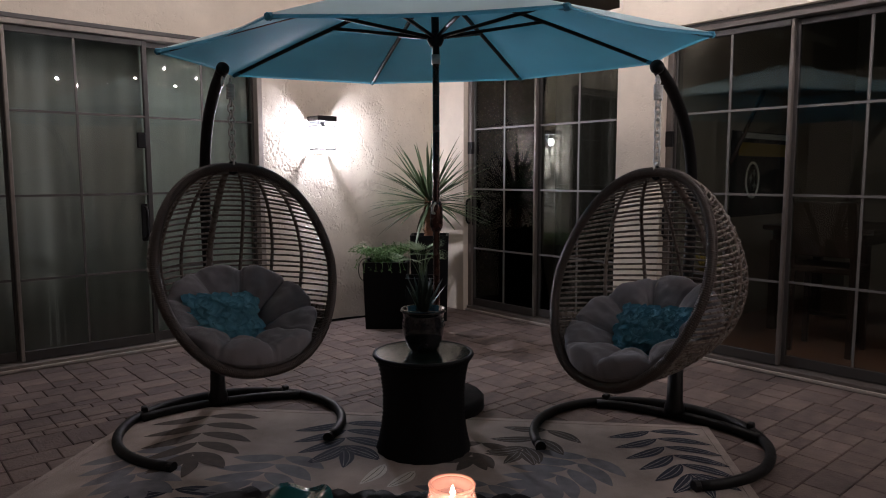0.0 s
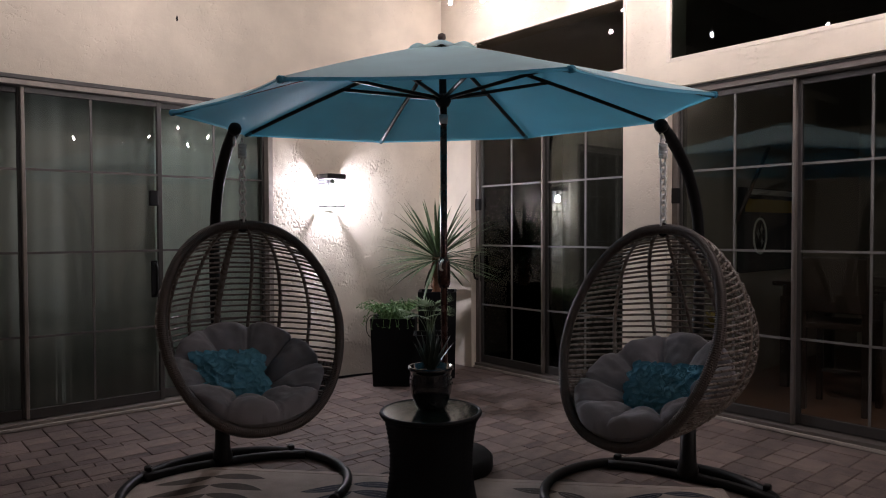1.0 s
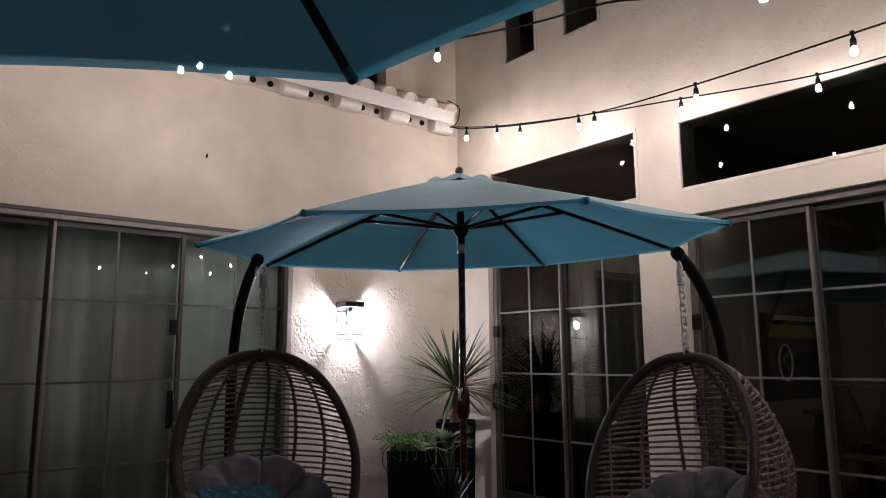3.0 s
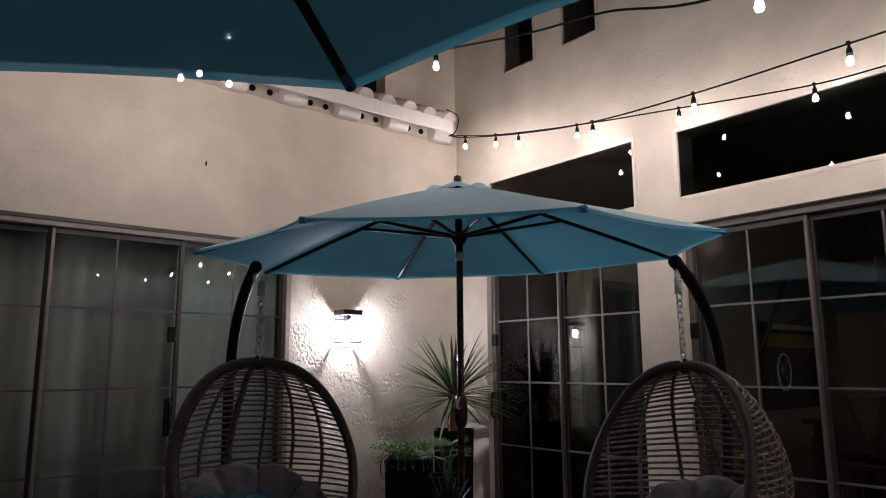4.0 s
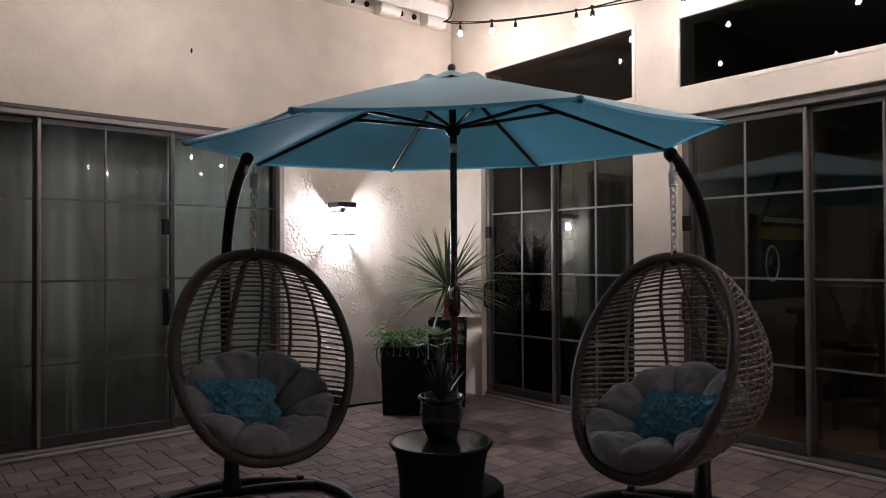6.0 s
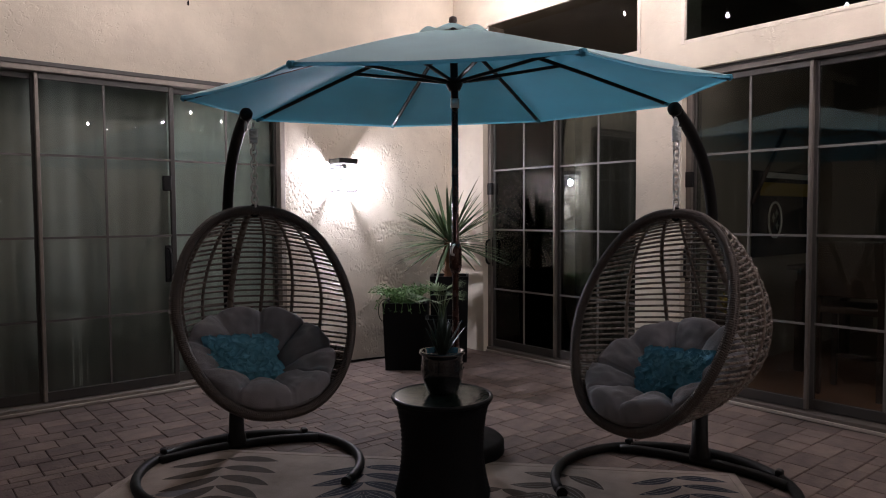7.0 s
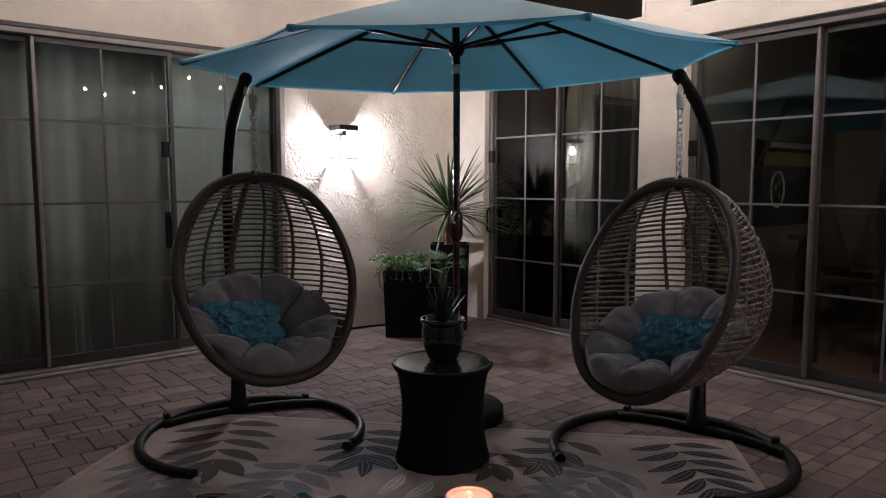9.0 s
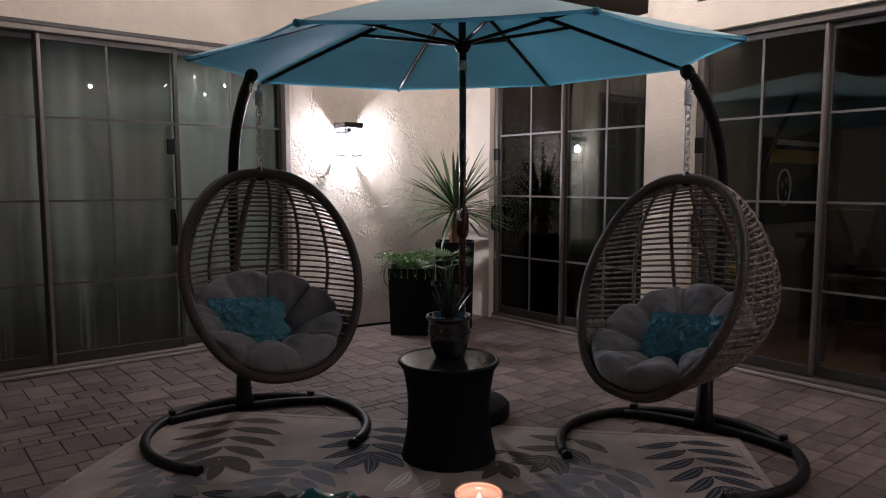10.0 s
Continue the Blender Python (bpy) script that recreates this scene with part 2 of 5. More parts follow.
def cut_wall(name, axis, at, thick, lo, hi, top, openings, material, label):
    """A wall along one axis with openings (a0, a1, z0, z1) that go right through."""
    bm = bmesh.new()
    As = sorted({lo, hi, *[o[0] for o in openings], *[o[1] for o in openings]})
    Zs = sorted({0.0, top, *[o[2] for o in openings], *[o[3] for o in openings]})
    def solid(i, k):
        if not (0 <= i < len(As) - 1 and 0 <= k < len(Zs) - 1):
            return False
        ca, cz = (As[i] + As[i + 1]) / 2, (Zs[k] + Zs[k + 1]) / 2
        return not any(o[0] < ca < o[1] and o[2] < cz < o[3] for o in openings)
    def P(a, d, z):
        return bm.verts.new((a, at + d, z) if axis == "x" else (at + d, a, z))
    for i in range(len(As) - 1):
        for k in range(len(Zs) - 1):
            if not solid(i, k):
                continue
            a0, a1, z0, z1 = As[i], As[i + 1], Zs[k], Zs[k + 1]
            for d in (0, thick):
                bm.faces.new((P(a0, d, z0), P(a1, d, z0), P(a1, d, z1), P(a0, d, z1)))
            for di, dk, q in ((-1, 0, ((a0, z0), (a0, z1))), (1, 0, ((a1, z0), (a1, z1))), (0, -1, ((a0, z0), (a1, z0))), (0, 1, ((a0, z1), (a1, z1)))):
                if not solid(i + di, k + dk):
                    (p, z), (p2, z2) = q
                    bm.faces.new((P(p, 0, z), P(p2, 0, z2), P(p2, thick, z2), P(p, thick, z)))
    bmesh.ops.remove_doubles(bm, verts=bm.verts, dist=1e-5)
    bmesh.ops.recalc_face_normals(bm, faces=bm.faces)
    return structure(name, bm, material, label, "wall")


# ---------------------------------------------------------------- courtyard walls
DOOR_TOP = 2.385
EAST = -0.07                                # face of the east wall; its doors stand back in the reveals
LD = (-6.55, -1.95, 0.0, DOOR_TOP)          # sliding door in the north wall
RD1 = (-2.19, -0.44, 0.0, DOOR_TOP)         # first sliding door in the east wall
RD2 = (-6.60, -2.58, 0.0, DOOR_TOP)         # second one
WIN = (-7.2, -2.59, 2.59, 3.113)            # transom over the second door
WIN2 = (-2.20, -0.50, 2.59, 3.145)
WIN3, WIN4 = (-1.149, -0.737, 4.222, 4.87), (-1.895, -1.499, 4.228, 4.87)
cut_wall("wall_north", "x", 0.0, 0.16, -9.0, 0.0, 3.69, [(LD[0], 0.0, 0.0, DOOR_TOP)], M_STUCCO_SMOOTH, "smooth cream stucco wall under a tiled eave")
east = cut_wall("wall_east", "y", EAST, 0.23, -9.0, 0.16, 6.2, [RD1, RD2, WIN, WIN2, WIN3, WIN4], M_STUCCO_SMOOTH, "tall cream stucco wall with doors and clerestory windows")
structure("wall_upper_north", span(-0.98, EAST - 0.002, 0.02, 0.18, 3.69, 6.2), M_STUCCO_SMOOTH, "cream stucco upper storey wall behind the eave", "wall")
structure("wall_upper_return", span(-9, -0.98, 1.6, 1.76, 3.4, 6.2), M_STUCCO_SMOOTH, "stucco upper wall set back in shade", "wall")


def smooth(a, b, x):
    t = max(0.0, min(1.0, (x - a) / (b - a)))
    return t * t * (3 - 2 * t)


def stucco_pier():
    """Hand-trowelled pier: smooth islands, torn ragged seams where the trowel lifted."""
    x0, x1, top, step = LD[1], EAST - 0.002, DOOR_TOP, 0.0062
    nx, nz = int((x1 - x0) / step), int(top / step)
    verts, faces = [], []
    for k in range(nz + 1):
        z = top * k / nz
        for i in range(nx + 1):
            x = x0 + (x1 - x0) * i / nx
            wx = x + 0.14 * noise.noise((x * 3.1, z * 3.1, 5.0))
            wz = z + 0.10 * noise.noise((x * 2.6, z * 3.6, 7.0))
            band = min(abs(noise.noise((wx * 2.6, wz * 2.0, 1.7))), abs(noise.noise((wx * 1.7, wz * 3.4, 6.1))) + 0.03)
            patch = smooth(-0.10, 0.22, noise.noise((x * 1.2, z * 1.4, 9.3)) + 0.25 - 0.30 * smooth(1.4, 2.2, z))
            seam = (1 - smooth(0.02, 0.13, band)) * patch
            torn = smooth(0.08, 0.20, noise.noise((x * 58, z * 40, 3.1)) + 0.3 * noise.noise((x * 25, z * 19, 8.0)))
            swell = 0.005 * noise.noise((x * 3.0, z * 2.4, 2.2)) + 0.0016 * noise.noise((x * 9.0, z * 5.0, 4.4))
            edge = smooth(0.0, 0.05, x - x0)
            y = -(0.004 + swell * edge + seam * (0.0018 - 0.0062 * torn)) * (0.4 + 0.6 * edge)
            verts.append((x, min(y, -0.0005), z))
    for k in range(nz):
        for i in range(nx):
            a = k * (nx + 1) + i
            faces.append((a, a + 1, a + nx + 2, a + nx + 1))
    # back and sides close the pier
    q = len(verts)
    verts += [(x0, 0.16, 0), (x1, 0.16, 0), (x1, 0.16, top), (x0, 0.16, top)]
    faces.append((q + 1, q, q + 3, q + 2))
    faces.append(tuple([q] + [k * (nx + 1) for k in range(nz + 1)] + [q + 3]))
    faces.append(tuple([q + 2] + [k * (nx + 1) + nx for k in range(nz, -1, -1)] + [q + 1]))
    me = bpy.data.meshes.new("wall_north_pier")
    me.from_pydata(verts, [], faces)
    for f in me.polygons[:nx * nz]:
        f.use_smooth = True
    me.materials.append(M_STUCCO)
    tagged(new("wall_north_pier", me), "cream hand-trowelled stucco wall beside the sliding door", "wall", kind="structure")


stucco_pier()
structure("wall_south", span(-9.2, 0.16, -9.2, -9.0, 0, 3.2), M_STUCCO_SMOOTH, "plain stucco courtyard wall", "wall")
structure("wall_west", span(-9.2, -9.0, -9.0, 0.16, 0, 3.2), M_STUCCO_SMOOTH, "plain stucco courtyard wall", "wall")

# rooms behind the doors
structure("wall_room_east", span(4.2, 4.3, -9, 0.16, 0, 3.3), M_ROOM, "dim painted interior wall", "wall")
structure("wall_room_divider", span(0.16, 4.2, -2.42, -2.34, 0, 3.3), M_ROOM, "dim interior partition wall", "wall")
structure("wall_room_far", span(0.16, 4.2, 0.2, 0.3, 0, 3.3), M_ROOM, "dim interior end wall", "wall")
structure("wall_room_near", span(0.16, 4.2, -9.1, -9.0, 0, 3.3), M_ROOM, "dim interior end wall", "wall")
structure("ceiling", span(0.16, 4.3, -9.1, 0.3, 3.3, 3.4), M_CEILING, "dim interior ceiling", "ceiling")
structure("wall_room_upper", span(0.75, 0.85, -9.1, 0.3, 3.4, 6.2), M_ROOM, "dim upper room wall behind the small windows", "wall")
structure("ceiling_upper", span(0.16, 0.85, -9.1, 0.3, 6.2, 6.3), M_ROOM, "dim upper room ceiling", "ceiling")
structure("floor_room", span(0.16, 4.2, -9, 0.2, -0.10, 0.02), M_WOODFLOOR, "red-brown wooden interior floor", "floor")
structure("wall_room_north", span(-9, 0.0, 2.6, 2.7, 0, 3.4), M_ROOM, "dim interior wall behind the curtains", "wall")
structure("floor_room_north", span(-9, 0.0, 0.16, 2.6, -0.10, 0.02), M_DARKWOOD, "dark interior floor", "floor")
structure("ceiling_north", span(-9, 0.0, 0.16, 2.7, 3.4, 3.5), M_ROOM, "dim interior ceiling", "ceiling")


# ---------------------------------------------------------------- doors and windows
def on_wall(axis, a, d, z):
    """Wall coordinates to the world: a along the wall, d behind its face."""
    return (a, d, z) if axis == "x" else (d, a, z)


def wspan(axis, a0, a1, d0, d1, z0, z1, bevel=0.0):
    return span(a0, a1, d0, d1, z0, z1, bevel) if axis == "x" else span(d0, d1, a0, a1, z0, z1, bevel)


def sliding_door(name, axis, opening, edges, bars, rows, handle, label, frame_mat, bar_mat, pane_mat):
    """Frame, tracks and panels; edges: meeting stiles; bars: upright muntins; rows: level muntins."""
    a0, a1, z0, z1 = opening
    root = thing(name, Matrix(), label, "sliding door", kind="structure")
    part("head_track", wspan(axis, a0, a1, -0.012, 0.13, z1 - 0.055, z1, 0.004), frame_mat, root)
    part("head_track", wspan(axis, a0, a1, -0.022, -0.012, z1 - 0.018, z1 + 0.012, 0.003), M_ALU_DARK, root)
    part("sill", wspan(axis, a0, a1, -0.03, 0.13, 0.0, 0.045, 0.006), frame_mat, root)
    part("sill_lip", wspan(axis, a0, a1, -0.045, -0.03, 0.0, 0.022, 0.003), M_SILL, root)
    part("jamb", wspan(axis, a0, a0 + 0.045, -0.01, 0.13, 0.045, z1 - 0.055, 0.004), frame_mat, root)
    part("jamb", wspan(axis, a1 - 0.045, a1, -0.01, 0.13, 0.045, z1 - 0.055, 0.004), frame_mat, root)
    es = [a0 + 0.045, *edges, a1 - 0.045]
    for i in range(len(es) - 1):
        p0, p1 = es[i], es[i + 1]
        d0 = 0.02 if i % 2 else 0.065
        pan = part("panel_frame", wspan(axis, p0, p0 + 0.024, d0, d0 + 0.035, 0.05, z1 - 0.06, 0.004), frame_mat, root)
        part("stile", wspan(axis, p1 - 0.018, p1 + 0.016, d0, d0 + 0.035, 0.05, z1 - 0.06, 0.004), M_ALU_DARK, root)
        part("bottom_rail", wspan(axis, p0 + 0.024, p1 - 0.018, d0 + 0.002, d0 + 0.033, 0.05, 0.12, 0.004), M_ALU_DARK, root)
        part("top_rail", wspan(axis, p0 + 0.024, p1 - 0.018, d0 + 0.002, d0 + 0.033, z1 - 0.10, z1 - 0.06, 0.004), M_ALU_DARK, root)
        pane = part("pane", wspan(axis, p0 + 0.024, p1 - 0.018, d0 + 0.014, d0 + 0.018, 0.12, z1 - 0.10), pane_mat, root)
        pane.visible_shadow = False
        for b in bars:
            if p0 + 0.08 < b < p1 - 0.05:
                part("muntin", wspan(axis, b - 0.008, b + 0.008, d0 + 0.004, d0 + 0.011, 0.12, z1 - 0.10), bar_mat, root)
        for z in rows:
            part("muntin", wspan(axis, p0 + 0.024, p1 - 0.018, d0 - 0.002, d0 + 0.0038, z - 0.008, z + 0.008), bar_mat, root)
    for a in handle:
        pull = part("handle", tube(bmesh.new(), curve_pts([on_wall(axis, a, 0.02, 0.86), on_wall(axis, a, -0.045, 0.88), on_wall(axis, a, -0.05, 0.98), on_wall(axis, a, -0.045, 1.08), on_wall(axis, a, 0.02, 1.10)], 14), 0.011, 8), M_BLACK, root, "black pull handle", True)
        part("handle_plate", wspan(axis, a - 0.022, a + 0.022, 0.004, 0.02, 0.84, 1.12, 0.004), M_BLACK, root)
        part("lock", wspan(axis, a - 0.03, a + 0.03, -0.016, 0.02, 1.535, 1.65, 0.006), M_BLACK, root, "black auxiliary lock")
    return root


ROWS = (0.617, 1.195, 1.768)
sliding_door("door_1", "x", LD, [-5.63, -4.71, -3.79, -2.875], [-6.05, -5.17, -4.25, -3.352, -2.43], ROWS, [-2.93], "four-panel bronze aluminium sliding door with curtains behind", M_ALU_TAN, M_BAR, M_GLASS)
sliding_door("door_2", "y", RD1, [-1.283], [-1.715, -0.893], ROWS, [-0.465], "gridded aluminium sliding door with dark room behind", M_ALU, M_MUNTIN, M_GLASS_TINT)
sliding_door("door_3", "y", RD2, [-5.25, -4.33, -3.46], [-5.7, -4.78, -3.892, -3.045], ROWS, [-2.605], "gridded aluminium sliding door with dark room behind", M_ALU, M_MUNTIN_SHADED, M_GLASS_TINT)


def fixed_window(name, axis, poly, label, pane_mat):
    """A fixed pane in a thin frame; poly: the corners (a, z) of the opening."""
    root = thing(name, Matrix(), label, "window", kind="structure")
    n = len(poly)
    ca, cz = sum(p[0] for p in poly) / n, sum(p[1] for p in poly) / n
    for side, (p, q) in enumerate(zip(poly, poly[1:] + poly[:1])):
        bm = bmesh.new()
        out = EAST - 0.004 - 0.003 * (side % 2)
        pts = [Vector(on_wall(axis, p[0], out, p[1])), Vector(on_wall(axis, q[0], out, q[1]))]
        d = (pts[1] - pts[0]).normalized()
        nrm = Vector(on_wall(axis, 0, 1, 0))
        inn = d.cross(nrm)
        if inn.dot(Vector(on_wall(axis, ca, 0, cz)) - pts[0] * 1.0) < 0:
            inn = -inn
        vs = []
        for e in pts:
            for w, k in ((-0.022, 0), (0.006, 0), (0.006, 0.03), (-0.022, 0.03)):
                vs.append(bm.verts.new(e + inn * w + nrm * k + (d * (0.021 if e is pts[1] else -0.021))))
        for f in ((0, 1, 2, 3), (7, 6, 5, 4), (0, 4, 5, 1), (1, 5, 6, 2), (2, 6, 7, 3), (3, 7, 4, 0)):
            bm.faces.new([vs[i] for i in f])
        bmesh.ops.recalc_face_normals(bm, faces=bm.faces)
        part("window_frame", bm, M_WINTRIM, root)
    bm = bmesh.new()
    bm.faces.new([bm.verts.new(on_wall(axis, a, EAST + 0.022, z)) for a, z in poly])
    bmesh.ops.solidify(bm, geom=bm.faces[:], thickness=0.004)
    part("pane", bm, pane_mat, root)
    return root


def corners(w):
    return [(w[0], w[2]), (w[1], w[2]), (w[1], w[3]), (w[0], w[3])]


fixed_window("window_1", "y", corners(WIN), "long dark clerestory window with a pale frame", M_GLASS_DARK)
fixed_window("window_2", "y", corners(WIN2), "dark clerestory window with a pale frame", M_GLASS_MID)
fixed_window("window_3", "y", corners(WIN3), "small dark upper window", M_GLASS_TINT)
fixed_window("window_4", "y", corners(WIN4), "small dark upper window", M_GLASS_TINT)


def curtain(name, x0, x1, y, z0, z1, amp, waves, material, label, axis="x"):
    bm = bmesh.new()
    n = int((x1 - x0) / 0.012)
    cols = []
    for i in range(n + 1):
        x = x0 + (x1 - x0) * i / n
        ph = (x - x0) * waves + 0.8 * math.sin(x * 3.1)
        d = y + amp * math.sin(ph) + 0.4 * amp * math.sin(2.3 * ph + 1)
        cols.append([bm.verts.new(on_wall(axis, x + 0.02 * math.sin(ph * 0.5) * (1 - k / 3), d, z0 + (z1 - z0) * k / 3)) for k in range(4)])
    for a, b in zip(cols, cols[1:]):
        for k in range(3):
            bm.faces.new((a[k], b[k], b[k + 1], a[k + 1]))
    bmesh.ops.solidify(bm, geom=bm.faces[:], thickness=0.003)
    return tagged(part(name, bm, material, None, "", True), label, "curtain")


curtain("curtain", -2.86, -1.99, 0.20, 0.03, 2.36, 0.012, 17, M_CURTAIN_PALE, "pale floor-length curtain hanging close behind the glass")
for k, (x0, x1) in enumerate(((-6.5, -5.3), (-5.32, -4.1), (-4.12, -2.78))):
    curtain("curtain", x0, x1, 0.25 + 0.045 * (k % 2), 0.03, 2.36, 0.007, 15 + 3 * k, M_CURTAIN, "grey-green floor-length curtain hanging behind the glass")

# ---------------------------------------------------------------- ground
structure("ground", span(-40, 40, -40, 40, -0.30, -0.014), M_JOINT, "dark sandy bed between the pavers", "ground")


# ---------------------------------------------------------------- tiled eave on the north wall
def eave():
    root = thing("eave", pose(-0.125, 0, 3.69), "painted eave with rafter tails, vent holes and clay roof tiles", "eave", kind="structure")
    tail = None
    for k in range(15):
        x = -0.31 - 0.553 * k
        m = pose(x, -0.014, 0)
        if tail is None:
            bm = bmesh.new()
            prof = [(0.0, -0.055), (-0.05, -0.062), (-0.095, -0.062), (-0.118, -0.052), (-0.13, -0.030), (-0.133, 0.0), (-0.133, 0.05), (0.0, 0.12)]
            for side in (-0.045, 0.185):
                bm.faces.new([bm.verts.new((side, y, z)) for y, z in prof])
            v = list(bm.verts)
            n = len(prof)
            for i in range(n):
                bm.faces.new((v[i], v[(i + 1) % n], v[n + (i + 1) % n], v[n + i]))
            bmesh.ops.recalc_face_normals(bm, faces=bm.faces)
            bmesh.ops.bevel(bm, geom=bm.edges[:], offset=0.006, segments=2, affect="EDGES")
            tail = part("rafter_tail", bm, M_TRIM, root, "cream painted rafter tail")
            tail.matrix_basis = m
        else:
            share("rafter_tail", tail, root, m)
        # black discs on the frieze stand for the shade inside the vent holes
        for dx in (0.125, 0.285):
            part("vent_hole_shade", lathe(bmesh.new(), [(0.0, 0.0), (0.027, 0.0), (0.027, 0.012), (0.0, 0.012)], 14), M_CABLE, root).matrix_basis = pose(x - dx, -0.012, 0.022, 90)
    part("frieze_board", span(-8.8, 0.05, -0.012, 0.0, -0.035, 0.16), M_WINTRIM, root)
    part("fascia_board", bx((-4.63, -0.336, 0.012), (8.70, 0.028, 0.135), None, 0.005), M_TRIM, root, "cream painted fascia board")
    part("soffit_board", bx((-4.63, -0.16, 0.108), (8.68, 0.36, 0.016), Matrix.Translation((0, -0.16, 0.108)) @ Matrix.Rotation(math.radians(24), 4, "X") @ Matrix.Translation((0, 0.16, -0.108))), M_TRIM, root)
    part("roof_deck", bx((-4.63, 0.55, 0.40), (8.70, 1.9, 0.02), Matrix.Translation((0, 0.55, 0.40)) @ Matrix.Rotation(math.radians(24), 4, "X") @ Matrix.Translation((0, -0.55, -0.40))), M_TILE, root)
    # barrel tiles: covers over pans, two courses near the edge
    def barrel(r, up):
        bm = bmesh.new()
        n = 10
        rings = []
        for y in (0.0, 0.42):
            rr = r * (1 - 0.12 * y / 0.42)
            rings.append([[bm.verts.new(((rr - t) * math.cos(math.pi * i / n), y, up * (rr - t) * math.sin(math.pi * i / n))) for i in range(n + 1)] for t in (0, 0.014)])
        for i in range(n):
            for t in (0, 1):
                bm.faces.new((rings[0][t][i], rings[0][t][i + 1], rings[1][t][i + 1], rings[1][t][i]))
            for q in (0, 1):
                bm.faces.new((rings[q][0][i], rings[q][0][i + 1], rings[q][1][i + 1], rings[q][1][i]))
        if up > 0:
            bm.faces.new([bm.verts.new(((r - 0.014) * math.cos(math.pi * i / n), 0.015, (r - 0.014) * math.sin(math.pi * i / n))) for i in range(n + 1)])
        bmesh.ops.recalc_face_normals(bm, faces=bm.faces)
        return bm
    cover = pan = None
    for k in range(30):
        x = -0.36 - 0.245 * k
        for c in range(3):
            m = pose(x, -0.385 + 0.34 * c, 0.055 + 0.155 * c, 24)
            m2 = pose(x - 0.1225, -0.37 + 0.34 * c, 0.118 + 0.155 * c, 24)
            if cover is None:
                cover = part("roof_tile", barrel(0.082, 1), M_TILE, root, "", True)
                cover.matrix_basis = m
                pan = part("roof_tile", barrel(0.066, -1), M_TILE, root, "", True)
                pan.matrix_basis = m2
            else:
                share("roof_tile", cover, root, m)
                share("roof_tile", pan, root, m2)
    part("cable_loop", tube(bmesh.new(), curve_pts([(-0.16, -0.12, 0.0), (-0.22, -0.30, -0.02), (-0.235, -0.37, 0.06), (-0.24, -0.36, 0.14), (-0.33, -0.30, 0.20)], 16), 0.006, 6), M_CABLE, root)
    return root


eave()


# ---------------------------------------------------------------- egg chairs
EGG = dict(a=0.444, b=0.522, d=0.73)


def egg_stand(m, label, drop):
    """C-shaped tube base, upright and curved arm; opens towards -y."""
    root = thing("chair_stand", m, label, "chair stand", "egg chair stands")
    r, t = 0.563, 0.0245
    arc = [(r * math.cos(math.radians(a)), r * math.sin(math.radians(a)), t) for a in range(-48, 229, 6)]
    part("base_ring", tube(bmesh.new(), arc, t, 12), M_BLACK, root, "black C-shaped tube base", True)
    inner = [((r - 0.16 * math.cos(math.radians((a - 90) * 1.5))) * math.cos(math.radians(a)), (r - 0.16 * math.cos(math.radians((a - 90) * 1.5))) * math.sin(math.radians(a)), t) for a in range(34, 147, 6)]
    part("base_brace", tube(bmesh.new(), inner, 0.024, 10), M_BLACK, root, "", True)
    for s in (-1, 1):
        part("end_cap", lathe(bmesh.new(), [(0, -0.012), (0.019, -0.012), (0.0265, -0.004), (0.0265, 0.02), (0.0, 0.02)], 14), M_BLACK, root).matrix_basis = Matrix.Translation((s * r * math.cos(math.radians(48)), -r * math.sin(math.radians(48)), t)) @ Matrix.Rotation(math.radians(90), 4, "X") @ Matrix.Rotation(math.radians(-s * 42), 4, "Y")
        part("clamp", bx((s * 0.395, 0.40, 0.036), (0.036, 0.05, 0.062), None, 0.010), M_BLACK, root)
    part("socket", lathe(bmesh.new(), [(0.0, 0.0), (0.054, 0.0), (0.054, 0.04), (0.044, 0.07), (0.036, 0.30), (0.0, 0.30)], 18, (0, 0.405, 0.03)), M_BLACK, root, "", True)
    arm = curve_pts([(0, 0.405, 0.10), (0, 0.49, 0.50), (0, 0.575, 0.95), (0, 0.56, 1.33), (0, 0.44, 1.62 - drop), (0, 0.22, 1.79 - drop), (0, -0.005, 1.885 - drop)], 44)
    part("arm", tube(bmesh.new(), arm, 0.030, 14), M_BLACK, root, "black curved arm", True)
    part("arm_cap", lathe(bmesh.new(), [(0, -0.016), (0.030, -0.012), (0.033, 0.0), (0.031, 0.02), (0, 0.024)], 16), M_BLACK, root, "", True).matrix_basis = Matrix.Translation((0, -0.01, 1.885 - drop)) @ Matrix.Rotation(math.radians(68), 4, "X")
    hook = part("eye_bolt", tube(bmesh.new(), [(0, 0.020 * math.sin(a * math.pi / 6), 1.828 - drop + 0.022 * math.cos(a * math.pi / 6)) for a in range(12)], 0.005, 6, True), M_STEEL, root, "steel eye bolt", True)
    return root


